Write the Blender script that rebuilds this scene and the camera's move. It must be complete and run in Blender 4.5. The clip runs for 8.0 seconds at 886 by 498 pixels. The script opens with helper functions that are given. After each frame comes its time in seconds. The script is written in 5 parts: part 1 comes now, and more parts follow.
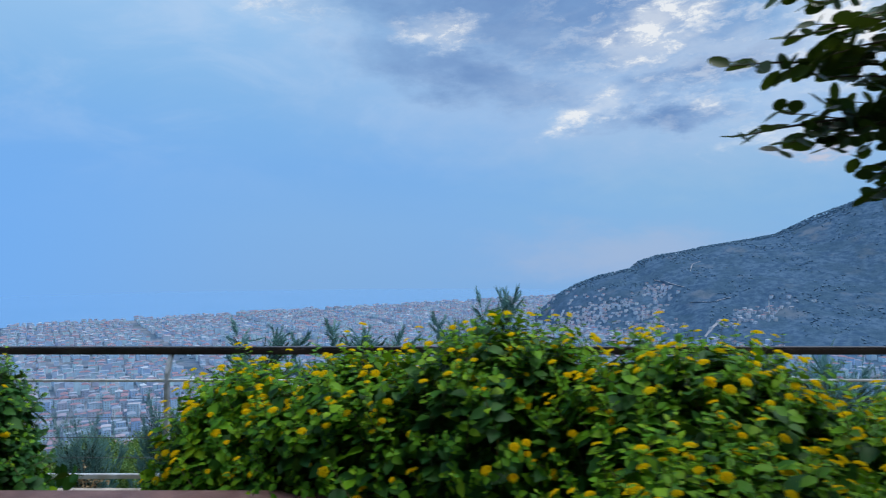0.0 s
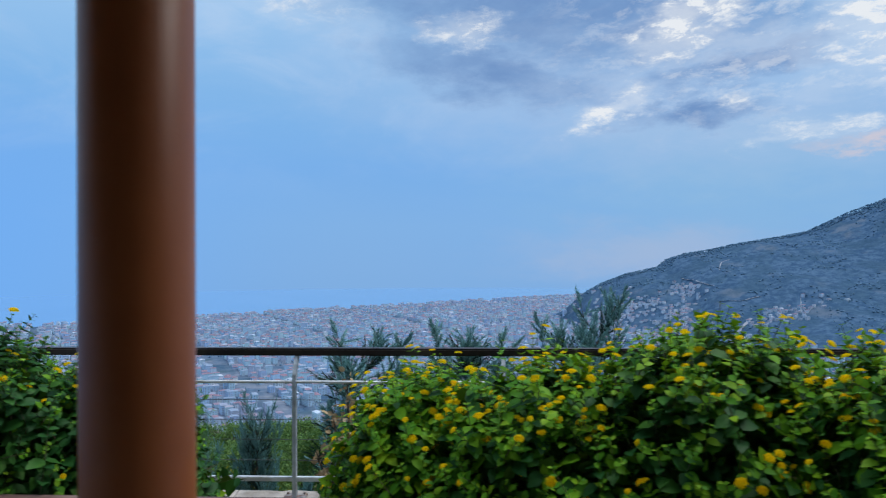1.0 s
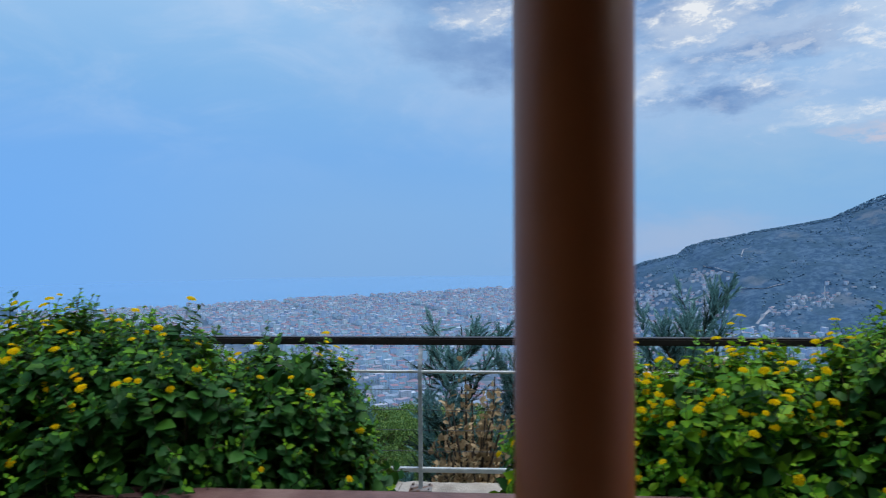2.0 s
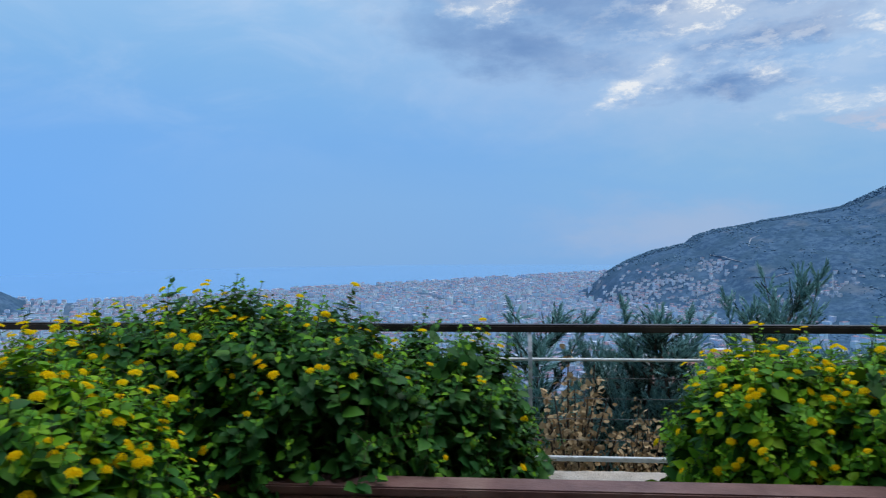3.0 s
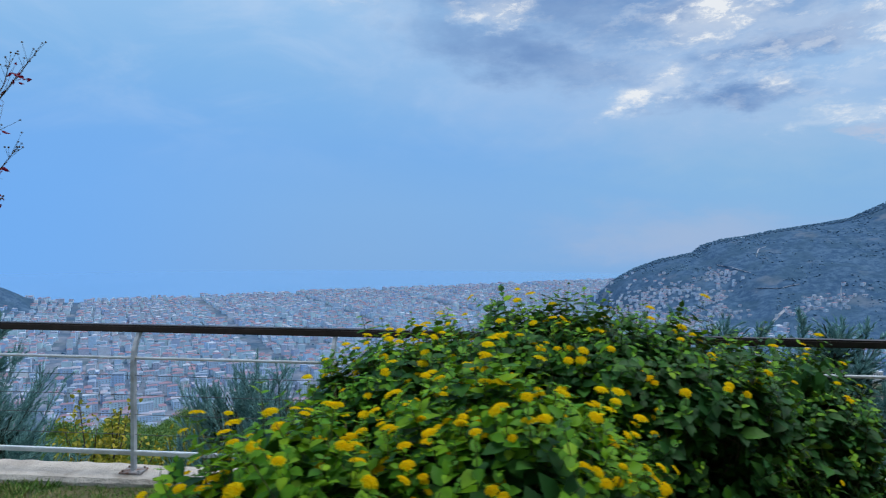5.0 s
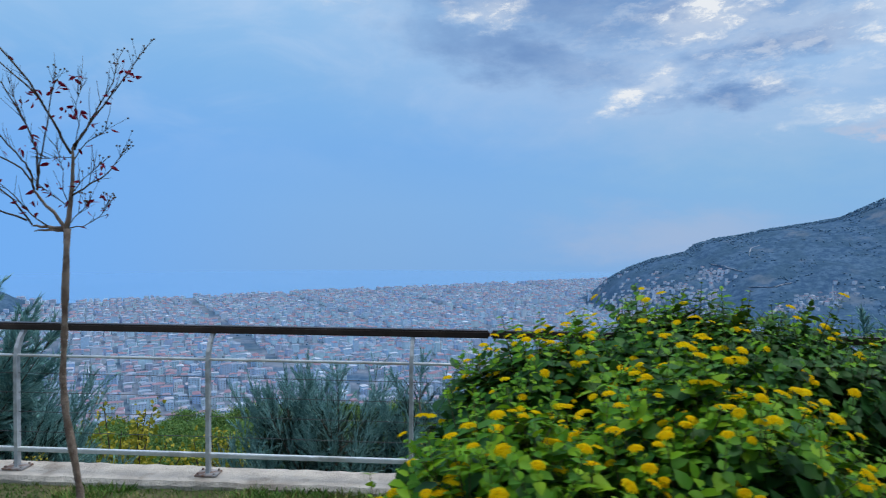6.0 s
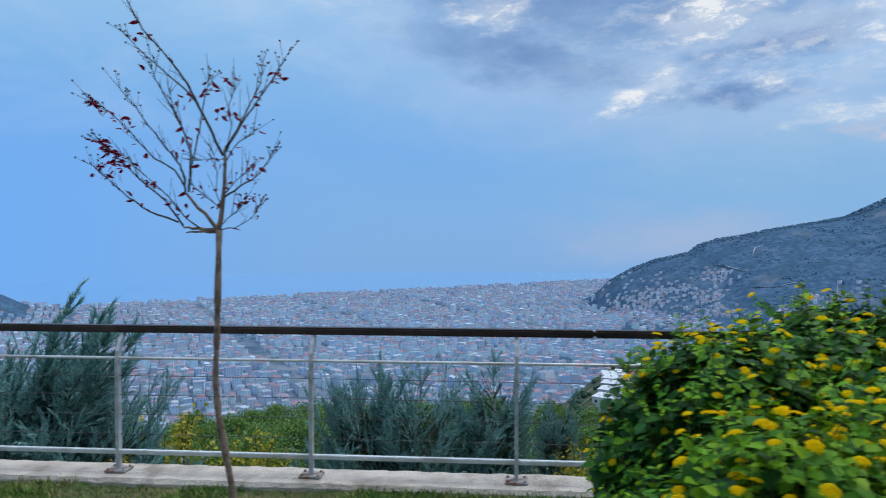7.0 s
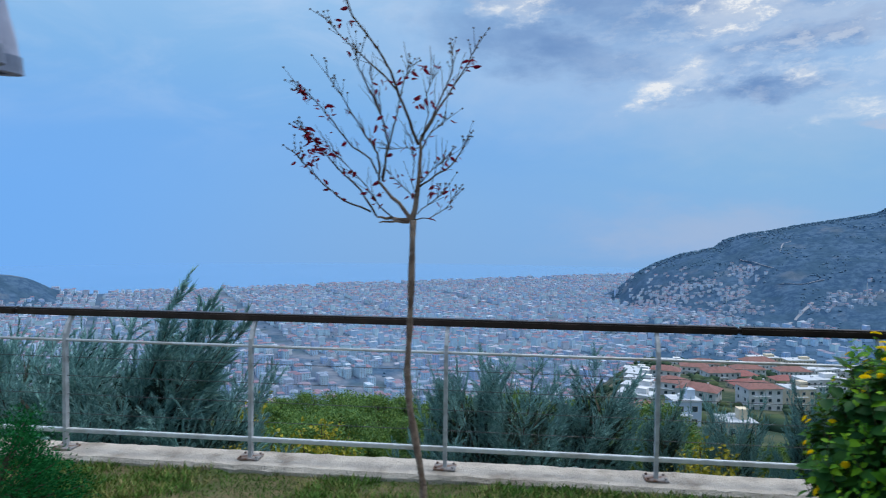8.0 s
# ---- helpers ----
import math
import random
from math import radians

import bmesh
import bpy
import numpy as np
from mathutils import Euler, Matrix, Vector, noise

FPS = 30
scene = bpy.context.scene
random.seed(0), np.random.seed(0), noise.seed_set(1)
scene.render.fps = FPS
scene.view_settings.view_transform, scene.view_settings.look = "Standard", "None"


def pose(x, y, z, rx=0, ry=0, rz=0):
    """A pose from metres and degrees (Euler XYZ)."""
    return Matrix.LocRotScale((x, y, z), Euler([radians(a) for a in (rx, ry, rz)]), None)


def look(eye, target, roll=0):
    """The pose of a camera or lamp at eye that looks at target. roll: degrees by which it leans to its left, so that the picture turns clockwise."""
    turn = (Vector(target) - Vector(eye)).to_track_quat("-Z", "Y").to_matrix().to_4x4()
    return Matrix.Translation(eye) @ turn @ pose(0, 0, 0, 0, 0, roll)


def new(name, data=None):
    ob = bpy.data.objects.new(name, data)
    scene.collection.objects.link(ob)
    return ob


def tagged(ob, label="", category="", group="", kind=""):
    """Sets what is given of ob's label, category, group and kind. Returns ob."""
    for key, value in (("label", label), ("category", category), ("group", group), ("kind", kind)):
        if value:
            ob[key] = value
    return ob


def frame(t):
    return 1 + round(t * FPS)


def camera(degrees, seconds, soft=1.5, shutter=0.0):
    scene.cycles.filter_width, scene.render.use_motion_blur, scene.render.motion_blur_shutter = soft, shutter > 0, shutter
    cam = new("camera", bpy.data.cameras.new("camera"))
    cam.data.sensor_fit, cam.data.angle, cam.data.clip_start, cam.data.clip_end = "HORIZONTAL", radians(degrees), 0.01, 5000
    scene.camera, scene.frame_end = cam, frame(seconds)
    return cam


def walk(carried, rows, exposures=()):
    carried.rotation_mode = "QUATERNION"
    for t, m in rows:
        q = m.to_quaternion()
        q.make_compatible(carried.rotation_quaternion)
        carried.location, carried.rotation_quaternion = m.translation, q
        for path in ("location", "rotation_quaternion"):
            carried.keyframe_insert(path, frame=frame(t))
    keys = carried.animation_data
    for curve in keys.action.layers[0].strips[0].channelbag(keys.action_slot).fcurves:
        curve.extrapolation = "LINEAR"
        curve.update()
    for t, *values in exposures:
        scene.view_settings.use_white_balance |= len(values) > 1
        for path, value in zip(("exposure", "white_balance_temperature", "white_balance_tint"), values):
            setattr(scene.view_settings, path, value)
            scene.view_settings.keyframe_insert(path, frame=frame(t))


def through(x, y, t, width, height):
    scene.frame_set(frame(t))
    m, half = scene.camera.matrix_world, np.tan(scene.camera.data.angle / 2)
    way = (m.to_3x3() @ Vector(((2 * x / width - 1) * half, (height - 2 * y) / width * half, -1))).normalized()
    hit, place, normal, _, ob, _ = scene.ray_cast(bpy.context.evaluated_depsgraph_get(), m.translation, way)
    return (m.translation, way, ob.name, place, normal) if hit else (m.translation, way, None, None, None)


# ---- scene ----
cam = camera(67.9, 8.0, soft=1.15, shutter=0.35)
PATH = [
    (0, (-0.061, 0.445, 1.807), (-0.062, 2.445, 1.812), 0.0),
    (0.5, (-0.473, 0.517, 1.801), (-0.518, 2.516, 1.8), 0.0),
    (1, (-0.833, 0.551, 1.809), (-0.909, 2.549, 1.811), -0.2),
    (1.5, (-1.233, 0.607, 1.811), (-1.341, 2.604, 1.801), -0.3),
    (3, (-2.363, 0.644, 1.791), (-2.513, 2.637, 1.723), -0.4),
    (3.5, (-2.742, 0.646, 1.795), (-2.895, 2.639, 1.727), -0.3),
    (4, (-3.125, 0.625, 1.803), (-3.284, 2.617, 1.738), 0.0),
    (4.5, (-3.521, 0.647, 1.794), (-3.687, 2.64, 1.742), 0.2),
    (5, (-3.878, 0.671, 1.798), (-4.046, 2.663, 1.747), 0.5),
    (6.5, (-4.825, 0.633, 1.785), (-4.969, 2.627, 1.733), 0.3),
    (7, (-5.215, 0.602, 1.777), (-5.373, 2.596, 1.731), 0.0),
    (7.5, (-5.639, 0.587, 1.768), (-5.843, 2.576, 1.716), 0.5),
    (8, (-6.056, 0.581, 1.771), (-6.28, 2.567, 1.7), 0.7),
]
walk(cam, [(t, look(eye, goal, roll)) for t, eye, goal, roll in PATH])
rng = np.random.default_rng(7)

# ---- node helpers ----
class Graph:
    """A small wrapper round a node tree."""

    def __init__(self, tree):
        self.tree = tree
        tree.nodes.clear()

    def add(self, kind, inputs=None, **props):
        node = self.tree.nodes.new(kind)
        for key, value in props.items():
            setattr(node, key, value)
        for key, value in (inputs or {}).items():
            if isinstance(value, bpy.types.NodeSocket):
                self.tree.links.new(value, node.inputs[key])
            else:
                node.inputs[key].default_value = value
        return node

    def math(self, op, a, b=0.0, clamp=False):
        return self.add("ShaderNodeMath", {0: a, 1: b}, operation=op, use_clamp=clamp).outputs[0]

    def span(self, value, lo, hi, smooth=True):
        return self.add("ShaderNodeMapRange", {"Value": value, "From Min": lo, "From Max": hi},
                        interpolation_type="SMOOTHSTEP" if smooth else "LINEAR").outputs[0]

    def noise(self, vector, scale, detail=4.0, rough=0.55, distortion=0.0):
        ins = {"Scale": scale, "Detail": detail, "Roughness": rough, "Distortion": distortion}
        if vector is not None:
            ins["Vector"] = vector
        return self.add("ShaderNodeTexNoise", ins).outputs[0]

    def mix(self, factor, a, b, blend="MIX"):
        node = self.add("ShaderNodeMix", data_type="RGBA", blend_type=blend)
        for socket, value in ((node.inputs[0], factor), (node.inputs[6], a), (node.inputs[7], b)):
            if isinstance(value, bpy.types.NodeSocket):
                self.tree.links.new(value, socket)
            else:
                socket.default_value = value if isinstance(value, float) else (*value[:3], 1.0)
        return node.outputs[2]

    def ramp(self, factor, stops):
        node = self.add("ShaderNodeValToRGB", {"Fac": factor})
        ramp = node.color_ramp
        while len(ramp.elements) < len(stops):
            ramp.elements.new(0.5)
        for element, (at, colour) in zip(ramp.elements, stops):
            element.position, element.color = at, (*colour, 1.0)
        return node.outputs[0]


# ---- world: dusk sky with a broken cloud bank towards the sunset ----
world = bpy.data.worlds.new("sky")
scene.world = world
world.use_nodes = True
g = Graph(world.node_tree)
way = g.add("ShaderNodeTexCoord").outputs["Generated"]
axes = g.add("ShaderNodeSeparateXYZ", {0: way})
az = g.math("MULTIPLY", g.math("ARCTAN2", axes.outputs[0], axes.outputs[1]), 57.2958)
el = g.math("MULTIPLY", g.math("ARCSINE", axes.outputs[2]), 57.2958)
flat = g.add("ShaderNodeCombineXYZ", {0: g.math("MULTIPLY", az, 0.05), 1: g.math("MULTIPLY", el, 0.11)}).outputs[0]
base_sky = g.ramp(g.span(el, -8.0, 42.0, False), [
    (0.0, (0.20, 0.40, 0.72)), (0.13, (0.22, 0.43, 0.76)), (0.20, (0.22, 0.44, 0.78)), (0.30, (0.195, 0.43, 0.81)),
    (0.42, (0.22, 0.465, 0.81)), (0.58, (0.33, 0.56, 0.85)), (1.0, (0.42, 0.60, 0.88))])
# a deeper blue away from the sunset, a pale rosy glow low beside the hill
west = g.span(az, -45.0, -8.0)
sky_colour = g.mix(g.math("MULTIPLY", g.math("SUBTRACT", 1.0, west), g.span(el, 16.0, 2.0)), base_sky, (0.165, 0.42, 0.89))


def warp(scale, amount, seed):
    """Broken-up offsets in degrees."""
    shift = g.add("ShaderNodeVectorMath", {0: flat, 1: (seed, 2.3 * seed, 0.0)}).outputs[0]
    return g.math("MULTIPLY", g.math("SUBTRACT", g.noise(shift, scale, 7.0, 0.62), 0.5), amount)


waz, wel = g.math("ADD", az, warp(2.6, 15.0, 3.0)), g.math("ADD", el, warp(3.4, 6.5, 8.0))


def patch(az0, el0, wide, high, lean=0.0, hard=0.0):
    """A torn oval of sky round one bearing and elevation."""
    da = g.math("SUBTRACT", waz, az0)
    de = g.math("SUBTRACT", g.math("SUBTRACT", wel, el0), g.math("MULTIPLY", da, lean))
    da, de = g.math("DIVIDE", da, wide), g.math("DIVIDE", de, high)
    away = g.math("SQRT", g.math("ADD", g.math("MULTIPLY", da, da), g.math("MULTIPLY", de, de)))
    return g.span(away, 1.0, hard)


streak = g.add("ShaderNodeCombineXYZ", {0: g.math("MULTIPLY", az, 0.10), 1: g.math("MULTIPLY", g.math("SUBTRACT", el, g.math("MULTIPLY", az, 0.06)), 0.25)}).outputs[0]
sky_colour = g.mix(g.math("MULTIPLY", patch(16.0, -0.5, 17.0, 4.2), 0.6), sky_colour, (0.42, 0.50, 0.67))
sky_colour = g.mix(g.math("MULTIPLY", patch(24.0, 6.5, 30.0, 9.0), 0.6), sky_colour, (0.275, 0.50, 0.72))
sky_colour = g.mix(g.math("MULTIPLY", patch(14.0, 12.5, 42.0, 9.5, -0.10), 0.6), sky_colour, (0.43, 0.56, 0.78))
wisps = g.span(g.noise(flat, 1.6, 6.0, 0.6, 0.6), 0.42, 0.75)
sky_colour = g.mix(g.math("MULTIPLY", g.math("MULTIPLY", wisps, g.span(el, 1.0, 20.0)), 0.4), sky_colour, (0.55, 0.68, 0.88))
bank = patch(8.0, 22.0, 32.0, 9.5, -0.10, 0.25)
bank = g.math("MAXIMUM", bank, g.math("MULTIPLY", patch(2.0, 15.2, 15.0, 3.6, -0.20), 0.95))
bank = g.math("MAXIMUM", bank, g.math("MULTIPLY", patch(19.0, 11.0, 7.5, 1.7, 0.04), 1.0))
bank = g.math("MAXIMUM", bank, g.math("MULTIPLY", patch(22.0, 14.4, 11.5, 2.5, 0.16), 1.0))
bank = g.math("MULTIPLY", bank, g.math("ADD", 0.62, g.math("MULTIPLY", g.noise(streak, 2.2, 8.0, 0.62, 0.3), 0.6)))
sky_colour = g.mix(g.math("MULTIPLY", bank, 0.98, True), sky_colour, (0.155, 0.285, 0.55))
# lit gaps between the clouds
gaps = g.span(g.noise(streak, 3.0, 10.0, 0.70, 0.25), 0.47, 0.64)
veil = g.span(g.noise(streak, 1.3, 7.0, 0.62, 0.3), 0.42, 0.62)
glow = g.math("MULTIPLY", g.span(waz, 0.0, 22.0), g.span(wel, 7.5, 15.0))
lit = g.math("MULTIPLY", g.math("MULTIPLY", gaps, glow), 0.42)
lit = g.math("MAXIMUM", lit, g.math("MULTIPLY", g.math("MULTIPLY", veil, glow), 0.24))
for az0, el0, wide, high, lean, much in ((12.4, 11.7, 4.4, 2.1, 0.25, 1.5), (18.0, 17.8, 7.0, 3.0, 0.35, 1.8), (0.2, 18.4, 5.5, 2.0, 0.0, 1.1), (27.0, 9.0, 8.0, 1.2, 0.16, 0.9),
                                         (33.0, 16.0, 9.0, 6.0, 0.1, 1.5), (22.5, 11.9, 2.2, 0.9, 0.1, 0.9), (-16.0, 21.5, 11.0, 3.6, -0.30, 0.6)):
    lit = g.math("MAXIMUM", lit, g.math("MULTIPLY", g.math("MULTIPLY", patch(az0, el0, wide, high, lean), much), g.math("ADD", 0.35, g.math("MULTIPLY", gaps, 0.75))))
sky_colour = g.mix(g.math("MULTIPLY", lit, 1.0, True), sky_colour, (0.80, 0.84, 0.89))
sky_colour = g.mix(g.math("MULTIPLY", patch(31.0, 8.2, 6.5, 0.9, 0.12), 0.5), sky_colour, (0.84, 0.64, 0.58))
out = g.add("ShaderNodeBackground", {"Color": sky_colour, "Strength": 1.0})
g.add("ShaderNodeOutputWorld", {0: out.outputs[0]})

# soft light of the bright upper sky, from the side of the sunset
sun_data = bpy.data.lights.new("sun", "SUN")
sun_data.energy, sun_data.angle, sun_data.color = 2.5, radians(45), (1.0, 0.985, 0.955)
sun = new("sun", sun_data)
sun.matrix_world = look((0, 0, 50), (-4, -2.5, 36))

# ---- materials ----
def surface(name, build, rough=0.7, metal=0.0, bump=0.0, bump_scale=40.0, coords="Object", **extra):
    """A node material. build(g, vec) returns the base colour socket or a plain colour."""
    mat = bpy.data.materials.new(name)
    mat.use_nodes = True
    m = Graph(mat.node_tree)
    tex = m.add("ShaderNodeTexCoord")
    vec = m.add("ShaderNodeNewGeometry").outputs["Position"] if coords == "World" else tex.outputs[coords]
    colour = build(m, vec)
    shader = m.add("ShaderNodeBsdfPrincipled", {"Roughness": rough, "Metallic": metal})
    if isinstance(colour, bpy.types.NodeSocket):
        m.tree.links.new(colour, shader.inputs["Base Color"])
    else:
        shader.inputs["Base Color"].default_value = (*colour, 1.0)
    for key, value in extra.items():
        shader.inputs[key.replace("_", " ")].default_value = value
    if bump:
        height = m.noise(vec, bump_scale, 6.0, 0.6)
        node = m.add("ShaderNodeBump", {"Strength": bump, "Distance": 0.02, "Height": height})
        m.tree.links.new(node.outputs[0], shader.inputs["Normal"])
    m.add("ShaderNodeOutputMaterial", {0: shader.outputs[0]})
    return mat


def mottled(a, b, scale, detail=5.0, lo=0.35, hi=0.65, c=None, scale2=1.0):
    def build(m, vec):
        colour = m.mix(m.span(m.noise(vec, scale, detail), lo, hi), a, b)
        if c is not None:
            colour = m.mix(m.span(m.noise(vec, scale2, 4.0), 0.5, 0.7), colour, c)
        return colour
    return build


def by_island(stops, fine=0.0, scale=1.0):
    """Colours picked at random for each loose piece of a mesh."""
    def build(m, vec):
        pick = m.add("ShaderNodeNewGeometry").outputs["Random Per Island"]
        colour = m.ramp(pick, stops)
        if fine:
            colour = m.mix(m.math("MULTIPLY", m.span(m.noise(vec, scale, 5.0), 0.35, 0.75), fine), colour, (0.03, 0.03, 0.035))
        return colour
    return build


def leafy(name, stops, rough=0.5, through=0.25, scale=3.0, tint=(0.24, 0.36, 0.01)):
    """Leaves: colour by leaf, shifted over the plant, some light let through."""
    mat = bpy.data.materials.new(name)
    mat.use_nodes = True
    m = Graph(mat.node_tree)
    pick = m.add("ShaderNodeNewGeometry").outputs["Random Per Island"]
    vec = m.add("ShaderNodeTexCoord").outputs["Object"]
    pick = m.math("ADD", m.math("MULTIPLY", pick, 0.7), m.math("MULTIPLY", m.noise(vec, scale, 3.0), 0.3))
    colour = m.ramp(pick, stops)
    shader = m.add("ShaderNodeBsdfPrincipled", {"Base Color": colour, "Roughness": rough, "Specular IOR Level": 0.12})
    thin = m.add("ShaderNodeBsdfTranslucent", {"Color": m.mix(0.5, colour, tint)})
    both = m.add("ShaderNodeMixShader", {0: through, 1: shader.outputs[0], 2: thin.outputs[0]})
    m.add("ShaderNodeOutputMaterial", {0: both.outputs[0]})
    return mat


M = {
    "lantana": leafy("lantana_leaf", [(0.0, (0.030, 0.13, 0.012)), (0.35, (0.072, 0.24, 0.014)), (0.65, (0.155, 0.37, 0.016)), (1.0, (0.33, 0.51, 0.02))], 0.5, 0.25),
    # mature leaves, with the hedge's inner shade put into their colour
    "lantana_old_shaded": leafy("lantana_old_shaded_leaf", [(0.0, (0.011, 0.055, 0.014)), (0.45, (0.020, 0.092, 0.020)), (0.8, (0.042, 0.145, 0.020)), (1.0, (0.10, 0.25, 0.024))], 0.5, 0.10),
    "petal": leafy("lantana_petal", [(0.0, (0.97, 0.63, 0.006)), (0.5, (0.98, 0.74, 0.008)), (1.0, (0.98, 0.86, 0.03))], 0.6, 0.55, tint=(0.97, 0.80, 0.01)),
    "twig": surface("green_twig", mottled((0.07, 0.10, 0.03), (0.12, 0.09, 0.05), 30.0), 0.8),
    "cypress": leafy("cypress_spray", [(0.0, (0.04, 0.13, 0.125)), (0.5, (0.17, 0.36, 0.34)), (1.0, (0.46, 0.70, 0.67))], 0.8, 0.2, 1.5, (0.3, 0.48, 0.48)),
    # inner sprays, with the shade of the crown's core put into their colour
    "cypress_core_shade": leafy("cypress_core_shade_spray", [(0.0, (0.016, 0.035, 0.028)), (0.5, (0.04, 0.075, 0.06)), (1.0, (0.085, 0.125, 0.095))], 0.9, 0.05, 1.5, (0.05, 0.07, 0.05)),
    "green_tree": leafy("tree_leaf", [(0.0, (0.042, 0.108, 0.042)), (0.5, (0.10, 0.205, 0.062)), (1.0, (0.25, 0.33, 0.075))], 0.6, 0.2, 0.4),
    "yellow_leaf": leafy("autumn_leaf", [(0.0, (0.14, 0.17, 0.03)), (0.5, (0.34, 0.31, 0.04)), (1.0, (0.58, 0.44, 0.06))], 0.6, 0.25, 1.0),
    "dry_leaf": leafy("dry_leaf", [(0.0, (0.22, 0.15, 0.08)), (0.5, (0.44, 0.32, 0.18)), (1.0, (0.62, 0.49, 0.30))], 0.8, 0.2, 3.0, (0.45, 0.28, 0.14)),
    "carob": leafy("carob_leaf", [(0.0, (0.014, 0.035, 0.014)), (0.6, (0.03, 0.065, 0.02)), (1.0, (0.06, 0.13, 0.02))], 0.35, 0.12),
    "red_leaf": leafy("red_leaf", [(0.0, (0.05, 0.004, 0.014)), (0.5, (0.16, 0.006, 0.022)), (1.0, (0.34, 0.010, 0.032))], 0.6, 0.2, tint=(0.30, 0.005, 0.03)),
    "juniper": leafy("juniper_spray", [(0.0, (0.006, 0.06, 0.018)), (0.5, (0.010, 0.13, 0.035)), (1.0, (0.025, 0.22, 0.06))], 0.8, 0.15, tint=(0.01, 0.15, 0.03)),
    "bark": surface("bark", mottled((0.16, 0.115, 0.085), (0.30, 0.24, 0.19), 22.0, c=(0.09, 0.06, 0.045), scale2=9.0), 0.85, bump=0.6, bump_scale=60.0),
    "dark_bark": surface("dark_bark", mottled((0.05, 0.035, 0.025), (0.11, 0.085, 0.065), 14.0), 0.9, bump=0.5),
    "steel": surface("galvanised_steel", mottled((0.42, 0.44, 0.46), (0.58, 0.60, 0.62), 16.0, c=(0.34, 0.33, 0.32), scale2=5.0), 0.6, 0.15, 0.08),
    "rail_white": surface("pale_steel", mottled((0.62, 0.64, 0.66), (0.75, 0.77, 0.78), 12.0, c=(0.5, 0.48, 0.45), scale2=4.0), 0.4, 0.2, 0.05),
    "handrail": surface("dark_brown_rail", mottled((0.016, 0.010, 0.010), (0.03, 0.019, 0.018), 9.0, c=(0.05, 0.034, 0.03), scale2=3.0), 0.45, 0.0, 0.1),
    "brown_paint": surface("brown_paint", mottled((0.32, 0.092, 0.028), (0.37, 0.108, 0.034), 3.0, c=(0.28, 0.078, 0.025), scale2=1.2), 0.42, 0.0, 0.04, 90.0, Specular_IOR_Level=0.22),
    "board": surface("brown_board", mottled((0.10, 0.048, 0.046), (0.155, 0.08, 0.074), 7.0, c=(0.20, 0.125, 0.11), scale2=3.0), 0.6, 0.0, 0.25),
    "concrete": surface("concrete", mottled((0.44, 0.39, 0.34), (0.60, 0.54, 0.47), 4.0, 8.0, c=(0.30, 0.255, 0.21), scale2=3.4), 0.9, 0.0, 0.9, 38.0),
    "rust": surface("rusty_plate", mottled((0.20, 0.10, 0.06), (0.38, 0.36, 0.35), 18.0), 0.7, 0.2, 0.2),
    "lawn": surface("lawn_soil", mottled((0.07, 0.075, 0.025), (0.15, 0.12, 0.06), 5.0, 8.0, c=(0.05, 0.085, 0.02), scale2=1.4), 0.95, 0.0, 0.7, 50.0),
    "deck": surface("deck", mottled((0.22, 0.16, 0.12), (0.30, 0.23, 0.18), 4.0), 0.7, 0.0, 0.2),
    "cable": surface("dark_cable", lambda m, v: (0.10, 0.105, 0.11), 0.5, 0.3),
    "glass": surface("window_glass", lambda m, v: (0.05, 0.07, 0.09), 0.15),
}


def grass_colour(m, vec):
    pick = m.add("ShaderNodeNewGeometry").outputs["Random Per Island"]
    patchy = m.noise(m.add("ShaderNodeNewGeometry").outputs["Position"], 2.6, 4.0)
    return m.ramp(m.math("ADD", m.math("MULTIPLY", pick, 0.55), m.math("SUBTRACT", m.math("MULTIPLY", patchy, 1.5), 0.62)),
                  [(0.0, (0.045, 0.13, 0.015)), (0.46, (0.11, 0.22, 0.03)), (0.66, (0.26, 0.25, 0.08)), (1.0, (0.50, 0.42, 0.23))])


M["grass"] = surface("grass_blade", grass_colour, 0.8)


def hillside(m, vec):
    """Scrub, pine wood and bare earth of the slopes and the far mountain, with blue haze in the colours."""
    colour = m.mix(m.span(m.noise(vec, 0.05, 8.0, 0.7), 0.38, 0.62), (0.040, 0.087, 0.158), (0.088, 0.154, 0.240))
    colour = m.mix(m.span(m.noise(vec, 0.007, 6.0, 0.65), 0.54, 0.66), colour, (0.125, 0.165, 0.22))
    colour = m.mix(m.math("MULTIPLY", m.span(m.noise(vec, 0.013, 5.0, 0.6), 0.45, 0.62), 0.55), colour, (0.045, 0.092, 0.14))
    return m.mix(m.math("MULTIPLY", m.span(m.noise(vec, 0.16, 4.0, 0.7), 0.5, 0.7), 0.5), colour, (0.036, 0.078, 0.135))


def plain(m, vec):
    """Town ground: streets, yards and trees, tinted with blue distance haze."""
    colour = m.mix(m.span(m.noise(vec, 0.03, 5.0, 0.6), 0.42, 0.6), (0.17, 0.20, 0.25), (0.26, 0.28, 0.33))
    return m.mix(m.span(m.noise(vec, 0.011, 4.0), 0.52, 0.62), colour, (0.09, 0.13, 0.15))


